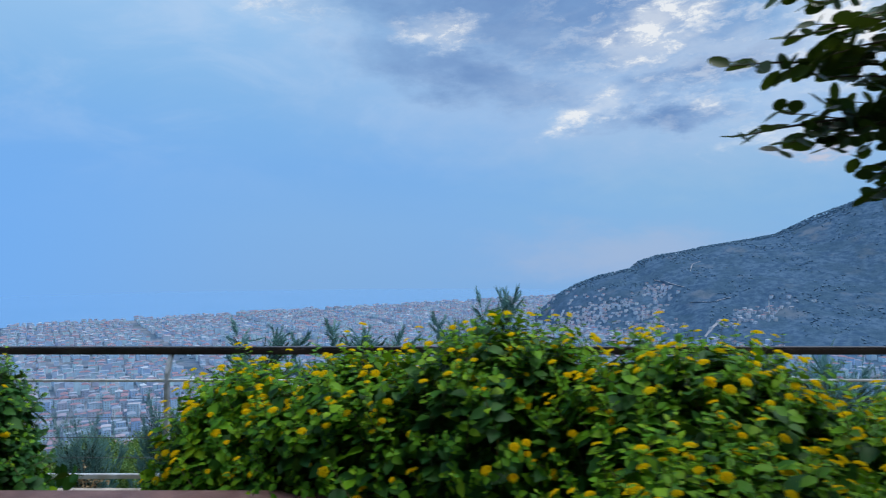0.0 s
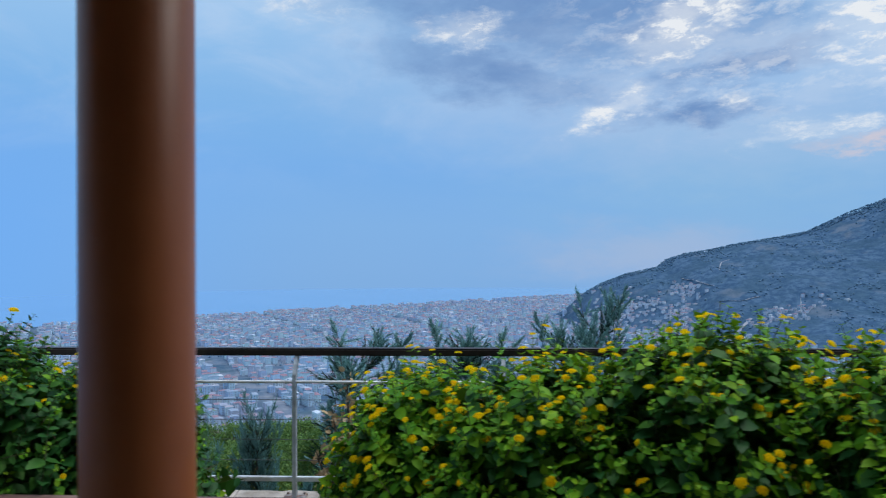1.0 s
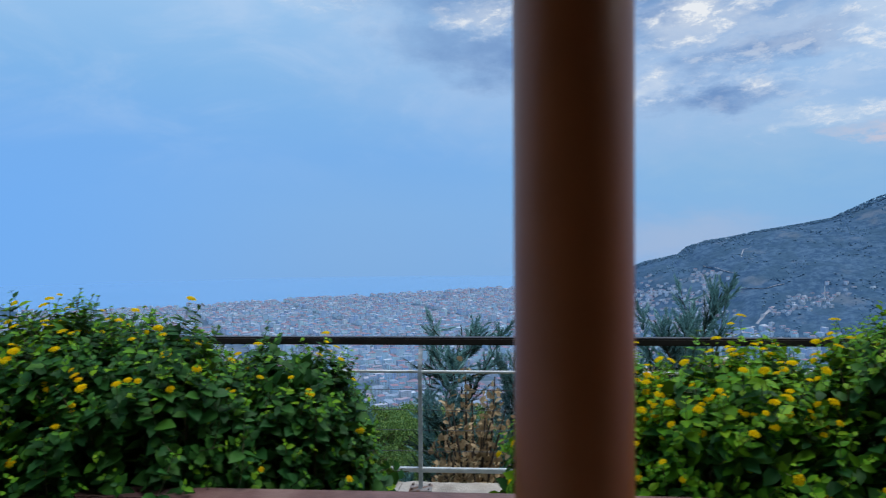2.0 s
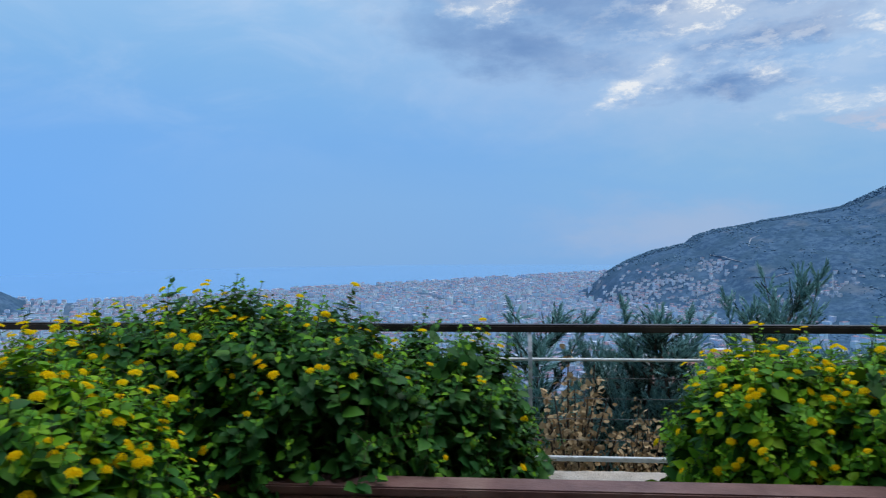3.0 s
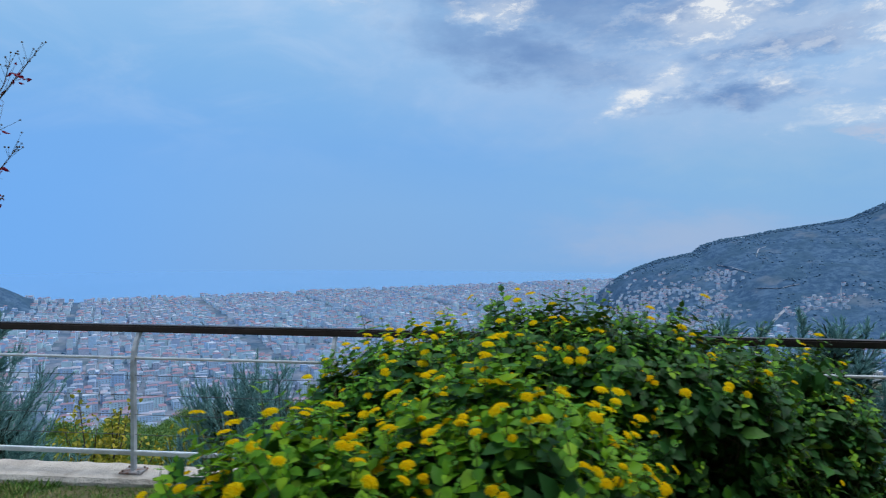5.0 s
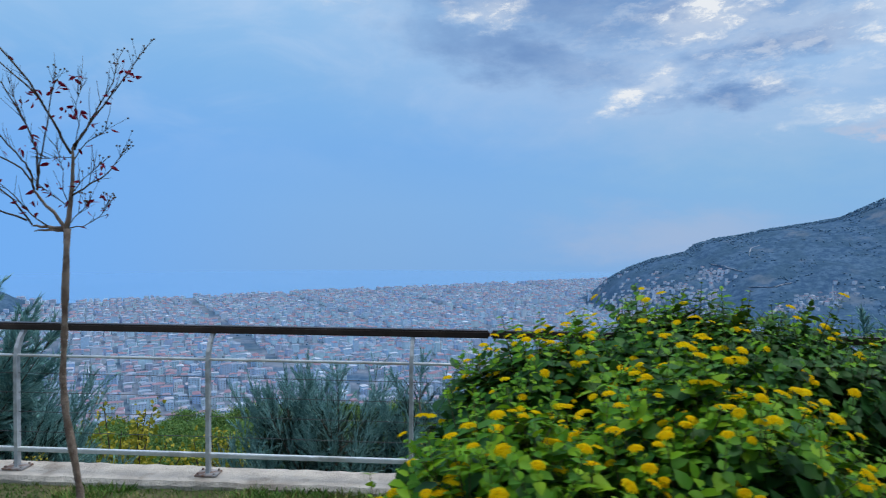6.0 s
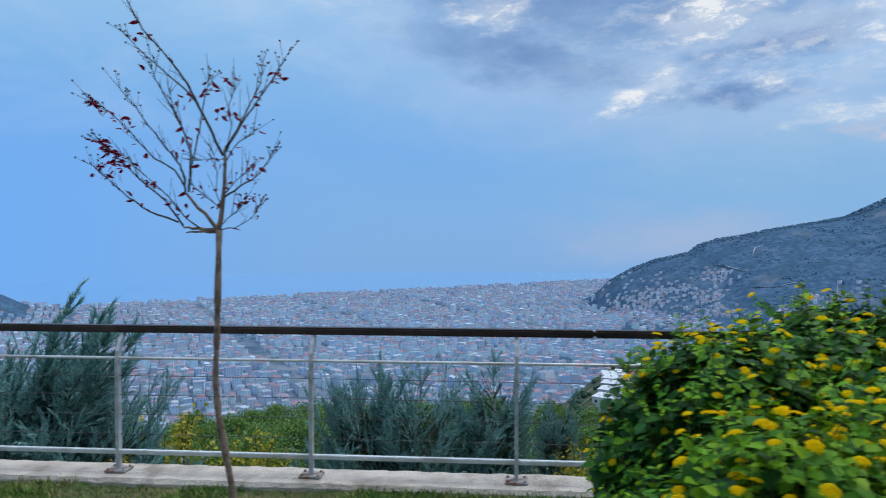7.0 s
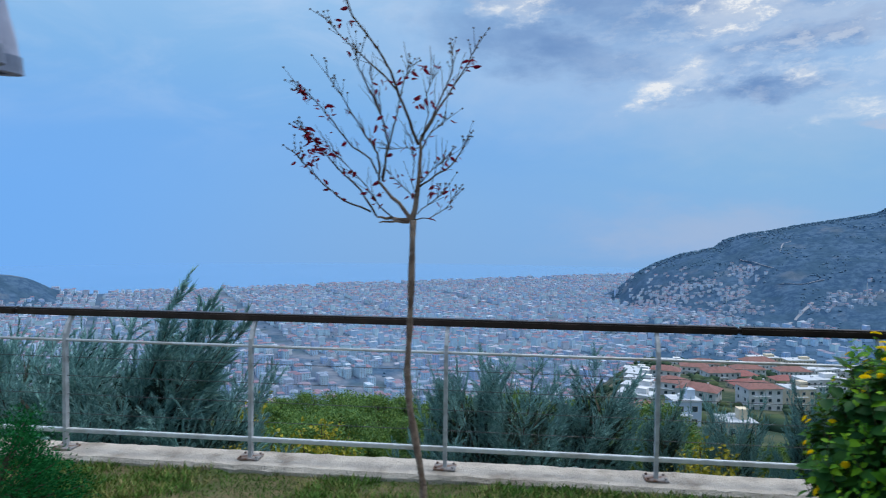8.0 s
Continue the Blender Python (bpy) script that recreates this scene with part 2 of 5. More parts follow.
def terrain_colour(m, vec):
    height = m.add("ShaderNodeSeparateXYZ", {0: vec}).outputs[2]
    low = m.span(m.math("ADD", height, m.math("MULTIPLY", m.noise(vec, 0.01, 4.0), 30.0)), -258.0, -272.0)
    # near scrub keeps its own colour, farther slopes take the hazed one
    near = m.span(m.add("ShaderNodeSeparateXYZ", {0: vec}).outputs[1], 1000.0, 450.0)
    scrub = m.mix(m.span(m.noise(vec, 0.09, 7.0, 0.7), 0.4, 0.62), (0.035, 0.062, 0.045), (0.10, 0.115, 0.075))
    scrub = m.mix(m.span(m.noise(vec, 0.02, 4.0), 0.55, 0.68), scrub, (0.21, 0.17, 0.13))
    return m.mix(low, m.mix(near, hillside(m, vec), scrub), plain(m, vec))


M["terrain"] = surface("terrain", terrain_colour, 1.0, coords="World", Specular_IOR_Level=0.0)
M["sea"] = surface("sea", lambda m, v: m.mix(m.span(m.noise(v, 0.003, 3.0), 0.3, 0.7), (0.13, 0.285, 0.51), (0.145, 0.30, 0.53)), 0.12, coords="World")
# far walls and roofs carry the blue of the haze in their paint colours
M["hazy_town_wall"] = surface("hazy_town_wall", by_island([(0.0, (0.53, 0.71, 0.92)), (0.3, (0.66, 0.85, 0.92)), (0.5, (0.51, 0.62, 0.80)), (0.62, (0.70, 0.89, 0.92)),
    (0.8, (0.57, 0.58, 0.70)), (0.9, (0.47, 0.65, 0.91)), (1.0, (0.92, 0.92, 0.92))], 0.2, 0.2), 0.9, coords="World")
M["hazy_hill_wall"] = surface("hazy_hill_wall", by_island([(0.0, (0.62, 0.70, 0.82)), (0.5, (0.74, 0.81, 0.90)), (0.75, (0.60, 0.62, 0.70)), (1.0, (0.88, 0.90, 0.93))], 0.2, 0.2), 0.9, coords="World")
M["hazy_town_roof"] = surface("hazy_town_roof", by_island([(0.0, (0.25, 0.165, 0.215)), (0.36, (0.28, 0.19, 0.24)), (0.44, (0.21, 0.28, 0.39)), (0.7, (0.27, 0.345, 0.46)), (0.85, (0.25, 0.18, 0.23)), (1.0, (0.48, 0.57, 0.68))], 0.2, 0.1), 0.9, coords="World")
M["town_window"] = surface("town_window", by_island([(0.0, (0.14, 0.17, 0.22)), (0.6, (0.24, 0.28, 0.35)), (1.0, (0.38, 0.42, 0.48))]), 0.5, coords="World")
# distance haze is mixed into the far trees as pale blue
M["hazy_far_tree"] = surface("hazy_far_tree", by_island([(0.0, (0.085, 0.165, 0.25)), (0.6, (0.11, 0.20, 0.29)), (1.0, (0.145, 0.235, 0.31))]), 1.0, Specular_IOR_Level=0.0)
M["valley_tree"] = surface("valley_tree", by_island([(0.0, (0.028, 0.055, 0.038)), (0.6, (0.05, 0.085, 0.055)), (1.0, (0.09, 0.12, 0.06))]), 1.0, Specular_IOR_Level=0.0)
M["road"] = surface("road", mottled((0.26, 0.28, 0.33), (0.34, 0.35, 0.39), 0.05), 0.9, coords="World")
M["plaster"] = surface("white_plaster", mottled((0.66, 0.66, 0.68), (0.78, 0.78, 0.79), 0.5, 6.0, c=(0.55, 0.53, 0.52), scale2=0.25), 0.85)
M["cream_plaster"] = surface("cream_plaster", mottled((0.62, 0.52, 0.38), (0.72, 0.62, 0.46), 0.5, 6.0, c=(0.5, 0.42, 0.32), scale2=0.25), 0.85)
M["blue_plaster"] = surface("pale_blue_plaster", mottled((0.50, 0.60, 0.74), (0.60, 0.68, 0.80), 0.5, 6.0), 0.85)
M["roof_tile"] = surface("orange_roof_tile", mottled((0.21, 0.10, 0.09), (0.27, 0.13, 0.115), 1.2, 6.0, c=(0.16, 0.08, 0.07), scale2=0.5), 0.85, bump=0.4, bump_scale=3.0)
M["dark_roof"] = surface("dark_red_roof", mottled((0.22, 0.08, 0.075), (0.30, 0.12, 0.11), 1.0), 0.85)
M["white_roof"] = surface("white_roof_membrane", mottled((0.46, 0.50, 0.55), (0.60, 0.63, 0.67), 0.4, c=(0.36, 0.38, 0.42), scale2=0.2), 0.7)


# ---- geometry helpers ----
def mesh_of(name, verts, faces, mats, index=None, smooth=False):
    """A mesh from vertex and face arrays (faces all of one length, or a list of such arrays)."""
    groups = faces if isinstance(faces, list) else [faces]
    groups = [np.asarray(f, dtype=np.int32) for f in groups if len(f)]
    me = bpy.data.meshes.new(name)
    verts = np.asarray(verts, dtype=np.float32)
    me.vertices.add(len(verts))
    me.vertices.foreach_set("co", verts.ravel())
    loops = np.concatenate([f.ravel() for f in groups])
    sizes = np.concatenate([np.full(len(f), f.shape[1], dtype=np.int32) for f in groups])
    me.loops.add(len(loops))
    me.loops.foreach_set("vertex_index", loops)
    me.polygons.add(len(sizes))
    me.polygons.foreach_set("loop_start", np.concatenate([[0], np.cumsum(sizes)[:-1]]).astype(np.int32))
    for mat in mats:
        me.materials.append(mat)
    if index is not None:
        me.polygons.foreach_set("material_index", np.asarray(index, dtype=np.int32))
    me.polygons.foreach_set("use_smooth", np.full(len(sizes), smooth))
    me.update(calc_edges=True)
    me.validate()
    return me


def child(name, me, parent, label=""):
    ob = new(name, me)
    ob.parent = parent
    return tagged(ob, label)


def part(name, bm, mat, parent, label="", smooth=False):
    """Links a bmesh as one mesh object under a thing."""
    me = bpy.data.meshes.new(name)
    for f in bm.faces:
        f.smooth = smooth
    bm.to_mesh(me)
    bm.free()
    me.materials.append(mat)
    return child(name, me, parent, label)


def thing(name, at=(0, 0, 0), label="", category="", group="", kind="", turn=0.0):
    ob = new(name)
    ob.empty_display_size = 0.1
    ob.matrix_basis = pose(*at, 0, 0, turn)
    return tagged(ob, label, category, group, kind)


def box(size, at=(0, 0, 0), bevel=0.0, bm=None):
    bm = bm or bmesh.new()
    made = bmesh.ops.create_cube(bm, size=1.0, matrix=Matrix.Translation(at) @ Matrix.Diagonal((*size, 1.0)))
    if bevel:
        edges = {e for v in made["verts"] for e in v.link_edges}
        bmesh.ops.bevel(bm, geom=list(edges), offset=bevel, segments=2, affect="EDGES")
    return bm


def tube(points, radii, sides=8, bm=None):
    """A tapered tube along points."""
    bm = bm or bmesh.new()
    points = [Vector(p) for p in points]
    rings = []
    for i, p in enumerate(points):
        along = (points[min(i + 1, len(points) - 1)] - points[max(i - 1, 0)]).normalized()
        side = along.cross((0, 1, 0) if abs(along.y) < 0.9 else (1, 0, 0)).normalized()
        up = along.cross(side)
        r = radii[i] if hasattr(radii, "__len__") else radii
        rings.append([bm.verts.new(p + r * (math.cos(a) * side + math.sin(a) * up)) for a in np.linspace(0, 2 * math.pi, sides, endpoint=False)])
    for a, b in zip(rings, rings[1:]):
        for k in range(sides):
            bm.faces.new((a[k], a[(k + 1) % sides], b[(k + 1) % sides], b[k]))
    bm.faces.new(rings[0][::-1])
    bm.faces.new(rings[-1])
    return bm


def unit(v):
    return v / np.maximum(np.linalg.norm(v, axis=-1, keepdims=True), 1e-9)


# a leaf along +x, its face up: rib of three points, two points a side, tip
LEAF = np.array([(0, 0, 0), (0.35, 0, -0.03), (0.7, 0, -0.05), (1, 0, -0.14), (0.22, 0.31, 0.06), (0.60, 0.29, 0.03), (0.22, -0.31, 0.06), (0.60, -0.29, 0.03)])
LEAF_TRI = np.array([(0, 1, 4), (1, 2, 5), (1, 5, 4), (2, 3, 5), (0, 6, 1), (1, 7, 2), (1, 6, 7), (2, 7, 3)])
# a rounded leathery leaflet
OVAL = np.array([(0, 0, 0)] + [(0.54 - 0.46 * math.cos(a), 0.33 * math.sin(a) * (1 + 0.12 * math.cos(a)), 0.05 * abs(math.sin(a))) for a in np.radians(np.arange(20, 360, 40))] + [(0.5, 0, -0.02)])
OVAL_TRI = np.array([(10, 1 + k, 1 + (k + 1) % 9) for k in range(9)] + [(0, 1, 9)])
SLIM = np.array([(0, 0, 0), (0.5, 0.16, 0.02), (1, 0, 0), (0.5, -0.16, 0.02)])
SLIM_TRI = np.array([(0, 2, 1), (0, 3, 2)])


def leaves(place, along, face, size, shape=LEAF, tris=LEAF_TRI):
    """Copies of a leaf shape at many places: returns vertices and triangles."""
    x = unit(along)
    y = unit(np.cross(face, x))
    z = np.cross(x, y)
    s = size[:, None, None]
    verts = place[:, None, :] + s * (shape[None, :, 0:1] * x[:, None] + shape[None, :, 1:2] * y[:, None] + shape[None, :, 2:3] * z[:, None])
    faces = tris[None] + (np.arange(len(place)) * len(shape))[:, None, None]
    return verts.reshape(-1, 3), faces.reshape(-1, 3)


def ball(n):
    return unit(rng.normal(size=(n, 3)))


# ---- the land ----
SEA, PLAIN = -283.0, -280.0
RIDGE_X = np.array([330, 425, 500, 592, 710, 742, 818, 892, 1000, 1150, 1258, 1322, 1408, 1538, 1682, 2300, 3600])
RIDGE_Z = np.array([-281, -172, -128, -92, -66, -38, -14, -4, 20, 44, 64, 94, 134, 182, 226, 380, 300])


def smooth(t):
    t = np.clip(t, 0, 1)
    return t * t * (3 - 2 * t)


def lumps(x, y, scale, octaves=4):
    """Cheap rolling relief between about -1 and 1."""
    total, size = 0.0, 1.0
    for k in range(octaves):
        f = 2 ** k / scale
        total = total + size * np.sin(x * f * 1.31 + 1.7 * np.sin(y * f * 0.83 + k) + k * 2.1) * np.cos(y * f * 1.13 + 1.3 * np.sin(x * f * 0.71 - k) + k)
        size *= 0.5
    return total / 1.6


def coast(x):
    return 3620 + 0.72 * x


def land(x, y):
    """Height of the ground beyond the terrace."""
    x, y = np.asarray(x, float), np.asarray(y, float)
    r = np.hypot(x, y)
    side = smooth((np.degrees(np.arctan2(x, np.maximum(y, 1e-3))) + 2) / 14)
    left = -0.5 - 0.335 * (np.maximum(r, 5.5) - 5.5)
    right = np.interp(r, [5.5, 20, 60, 230, 380, 520, 620, 800, 1250], [-0.5, -6.5, -20, -59, -80, -102, -114, -165, -245])
    own = left * (1 - side) + right * side
    ground = np.maximum(own, PLAIN + 2.0 * lumps(x, y, 180) * smooth((r - 500) / 400))
    top = np.interp(x, RIDGE_X, RIDGE_Z) - PLAIN
    reach = np.where(y < 2500, (2500 - y) / (250 + 1100 * np.clip(top / 300, 0, 1)), (y - 2500) / 450)
    hill = PLAIN + top * (1 - smooth(reach) ** 0.8) + lumps(x, y, 130) * 9 * smooth(top / 120) * smooth(reach * 4) * (reach < 1)
    hill = np.where(y > 2950, PLAIN - 8, hill)
    castle = PLAIN + 98 * np.exp(-(((x + 1800) / 170) ** 2 + ((y - 2000) / 240) ** 2)) + 40 * np.exp(-(((x + 1660) / 80) ** 2 + ((y - 2020) / 150) ** 2))
    ground = np.maximum(np.maximum(ground, hill), castle)
    off = smooth((y - coast(x) + 60) / 120)
    wet = np.where((hill > PLAIN + 4) | (castle > PLAIN + 6), 0, off)
    ground = ground * (1 - wet) + (SEA - 12) * wet
    back = smooth((-y) / 60)
    return ground * (1 - back) + back * (0.35 * np.maximum(-y, 0) + 6 * lumps(x, y, 60) * smooth(-y / 80))


def add_land():
    ring = np.concatenate([[0.5, 3.0, 5.4], np.geomspace(6.2, 4800, 230)])
    bearing = np.radians(np.concatenate([np.linspace(-68, 68, 300), np.linspace(75, 285, 40)]))
    R, B = np.meshgrid(ring, bearing, indexing="ij")
    x, y = R * np.sin(B), R * np.cos(B)
    z = land(x, y)
    z = np.where(y < 5.6, -1.2, z)
    z = np.where((y < 0), np.maximum(land(x, y) - 1.2, -1.2), z)
    n, m = len(ring), len(bearing)
    i, j = np.meshgrid(np.arange(n - 1), np.arange(m), indexing="ij")
    a, b = i * m + j, i * m + (j + 1) % m
    faces = np.stack([a, b, b + m, a + m], -1).reshape(-1, 4)[:, ::-1]
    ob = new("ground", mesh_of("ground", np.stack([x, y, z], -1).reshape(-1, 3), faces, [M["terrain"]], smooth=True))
    tagged(ob, "scrub-covered hillside falling to a coastal plain and hills, far slopes tinted with blue haze", "ground", kind="structure")
    s = 4900
    v = [(s * math.cos(t), s * math.sin(t), SEA) for t in np.linspace(0, 2 * math.pi, 64, endpoint=False)]
    water = new("water", mesh_of("water", np.array(v), np.arange(64)[None], [M["sea"]]))
    tagged(water, "calm hazy blue sea reaching to the horizon", "sea", kind="structure")


add_land()


# ---- the town ----
def town_mesh(x, y, z, turn, wide, deep, tall, pitched, windows, walls="hazy_town_wall"):
    """Joined buildings: walls, roofs and, where wanted, window bands floor by floor."""
    n = len(x)
    c, s = np.cos(turn), np.sin(turn)

    def put(px, py, pz, who):
        return np.stack([x[who] + px * c[who] - py * s[who], y[who] + px * s[who] + py * c[who], z[who] + pz], -1)

    verts, quads, tris, qmat, tmat, base = [], [], [], [], [], 0
    who = np.repeat(np.arange(n), 8)
    sx, sy = np.tile([-1, 1, 1, -1] * 2, n) * wide[who] / 2, np.tile([-1, -1, 1, 1] * 2, n) * deep[who] / 2
    verts.append(put(sx, sy, np.where(np.tile([0] * 4 + [1] * 4, n) > 0, tall[who], -12.0), who))
    q = np.array([(0, 1, 5, 4), (1, 2, 6, 5), (2, 3, 7, 6), (3, 0, 4, 7)])
    quads.append((q[None] + (np.arange(n) * 8)[:, None, None]).reshape(-1, 4))
    qmat.append(np.zeros(4 * n))
    base += 8 * n
    # roofs: hipped where pitched, else a flat slab with an upstand
    who = np.repeat(np.arange(n), 6)
    rise = np.where(pitched, np.minimum(wide, deep) * 0.22, 0.7)
    inset = np.where(pitched, 0.0, 0.46)
    rx = np.tile([-1, 1, 1, -1, -1, 1], n) * np.where(np.tile([0, 0, 0, 0, 1, 1], n) > 0, wide[who] * np.maximum(inset[who], 0.22), wide[who] / 2 + 0.5)
    ry = np.tile([-1, -1, 1, 1, 0, 0], n) * (deep[who] / 2 + 0.5)
    verts.append(put(rx, ry, tall[who] + np.tile([0, 0, 0, 0, 1, 1], n) * rise[who], who))
    o = base + (np.arange(n) * 6)[:, None, None]
    quads.append((np.array([(0, 1, 5, 4), (2, 3, 4, 5)])[None] + o).reshape(-1, 4))
    qmat.append(np.ones(2 * n))
    tris.append((np.array([(1, 2, 5), (3, 0, 4)])[None] + o).reshape(-1, 3))
    tmat.append(np.ones(2 * n))
    base += 6 * n
    # window openings as dark panes just proud of the wall
    for k in np.nonzero(windows)[0]:
        floors = max(int(tall[k] / 3.1), 1)
        for side in range(4):
            length, off = (wide[k], deep[k] / 2 + 0.06) if side % 2 == 0 else (deep[k], wide[k] / 2 + 0.06)
            bays = max(int(length / 4.2), 1)
            f, b = np.meshgrid(np.arange(floors), np.arange(bays), indexing="ij")
            mid = ((b + 0.5) / bays - 0.5).ravel() * length
            low = (f.ravel() * 3.1) + 1.0
            half = length / bays * 0.21
            px = np.stack([mid - half, mid + half, mid + half, mid - half], -1).ravel()
            pz = np.stack([low, low, low + 1.25, low + 1.25], -1).ravel()
            sign = -1 if side in (0, 3) else 1
            full = np.full(len(px), sign * off)
            ids = np.full(len(px), k)
            verts.append(put(px, full, pz, ids) if side % 2 == 0 else put(full, px, pz, ids))
            m = len(px) // 4
            quads.append(base + np.arange(m * 4).reshape(-1, 4))
            qmat.append(np.full(m, 2))
            base += m * 4
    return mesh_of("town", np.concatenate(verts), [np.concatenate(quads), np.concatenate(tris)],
                   [M[walls], M["hazy_town_roof"], M["town_window"]], np.concatenate(qmat + tmat))


def add_town():
    # the plain, in blocks turned with the coast
    step = 24.0
    u, v = np.meshgrid(np.arange(-2900, 2600, step), np.arange(300, 4300, step))
    u, v = u.ravel() + rng.uniform(-6, 6, u.size), v.ravel() + rng.uniform(-6, 6, v.size)
    a = math.radians(32)
    x, y = u * math.cos(a) - (v - 1800) * math.sin(a), 1800 + u * math.sin(a) + (v - 1800) * math.cos(a)
    z = land(x, y)
    bearing = np.degrees(np.arctan2(x, y))
    fine = (np.abs(bearing) < 47) & (y > 400) & (y < coast(x) - 45) & (z < PLAIN + np.where(x > 120, 16 + 36 * rng.random(len(x)) ** 2, 26)) & (lumps(x, y, 95) + rng.normal(0, 0.18, len(x)) < 0.55)
    avenue = np.abs(np.mod(u, 420) - 210) > 16
    keep = fine & avenue & (rng.random(len(x)) < 0.93)
    x, y, z = x[keep], y[keep], z[keep]
    n = len(x)
    high = rng.random(n)
    tall = np.where(high < 0.2, rng.uniform(4, 7, n), np.where(high > 0.965, rng.uniform(20, 30, n), rng.uniform(9, 18, n)))
    tall = np.where(y > coast(x) - 900, np.minimum(tall, rng.uniform(9, 16, n)), tall)
    turn = a + rng.normal(0, 0.12, n) + np.where(rng.random(n) < 0.5, 0, math.pi / 2)
    near = np.hypot(x, y) < 1450
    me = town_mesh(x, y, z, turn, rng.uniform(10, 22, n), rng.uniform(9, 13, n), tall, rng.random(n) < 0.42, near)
    tagged(new("town", me), "dense coastal town of pale apartment blocks with red roofs, tinted with blue haze", "town", kind="stuff")
    # hillside quarters
    spots = []
    for cx, cy, sx, sy, count in ((470, 2170, 66, 34, 120), (570, 2100, 36, 26, 55), (700, 2150, 24, 34, 60), (640, 2030, 24, 30, 44), (620, 1930, 30, 34, 60), (404, 2150, 79, 80, 190), (300, 2240, 80, 150, 130), (491, 1911, 58, 70, 100),
                                  (533, 1794, 40, 60, 50), (432, 1993, 52, 90, 110), (896, 1857, 50, 24, 60), (827, 1798, 42, 16, 22), (722, 1735, 22, 12, 10), (340, 1406, 90, 50, 80), (260, 1651, 75, 74, 90), (465, 1490, 55, 40, 36)):
        px, py = rng.normal(cx, sx, count), rng.normal(cy, sy, count)
        spots.append(np.stack([px, py], -1))
    p = np.concatenate(spots)
    p = p[np.argsort(p[:, 1])]
    good = []
    for q in p:
        if all((q[0] - o[0]) ** 2 + (q[1] - o[1]) ** 2 > 10 ** 2 for o in good[-80:]):
            good.append(q)
    p = np.array(good)
    n = len(p)
    me = town_mesh(p[:, 0], p[:, 1], land(p[:, 0], p[:, 1]), rng.uniform(0.2, 0.9, n), rng.uniform(7, 14, n), rng.uniform(7, 10, n), rng.uniform(3, 7, n), rng.random(n) < 0.35, np.hypot(p[:, 0], p[:, 1]) < 2100, "hazy_hill_wall")
    tagged(new("hillside_quarter", me), "pale haze-tinted houses stepping up the far hillside", "houses", kind="stuff")


add_town()


def add_far_trees():
    """Tree tufts of the far slopes and between the houses."""
    n = 14000
    x, y = rng.uniform(150, 2200, n), rng.uniform(900, 2600, n)
    ridge = 3200
    xr = rng.uniform(430, 2100, ridge)
    x, y = np.concatenate([x, xr]), np.concatenate([y, 2490 + rng.normal(0, 45, ridge)])
    x2, y2 = rng.uniform(-1300, 700, 5000), rng.uniform(700, 2500, 5000)
    keep = (lumps(x2, y2, 95) > 0.5) & (y2 < coast(x2) - 40)
    x, y = np.concatenate([x, x2[keep]]), np.concatenate([y, y2[keep]])
    x3, y3 = rng.uniform(20, 420, 1300), rng.uniform(150, 800, 1300)
    x, y = np.concatenate([x, x3]), np.concatenate([y, y3])
    z = land(x, y)
    keep = (z > PLAIN - 1) & ((lumps(x, y, 60) > 0.12) | (y > 2440) | (y < 800)) & (np.abs(np.degrees(np.arctan2(x, y))) < 46)
    x, y, z = x[keep], y[keep], z[keep]
    n = len(x)
    bm = bmesh.new()
    bmesh.ops.create_icosphere(bm, subdivisions=1, radius=1.0)
    shape = np.array([v.co for v in bm.verts])
    tris = np.array([[v.index for v in f.verts] for f in bm.faces])
    bm.free()
    size = rng.uniform(1.2, 3.8, n)
    bumpy = shape[None] * rng.uniform(0.6, 1.3, (n, len(shape), 1)) * np.array([1.15, 1.15, 0.8])
    verts = np.stack([x, y, z + size * 0.25], -1)[:, None] + bumpy * size[:, None, None]
    for name, mine, mat, label in (("far_wood", y >= 800, "hazy_far_tree", "pines and scrub on the far slopes, tinted blue with distance haze"),
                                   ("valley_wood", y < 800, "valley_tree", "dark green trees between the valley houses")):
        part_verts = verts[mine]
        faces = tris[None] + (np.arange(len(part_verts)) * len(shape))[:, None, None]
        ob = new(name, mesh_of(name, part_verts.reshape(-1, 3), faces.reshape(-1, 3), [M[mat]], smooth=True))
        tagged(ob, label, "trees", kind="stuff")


add_far_trees()


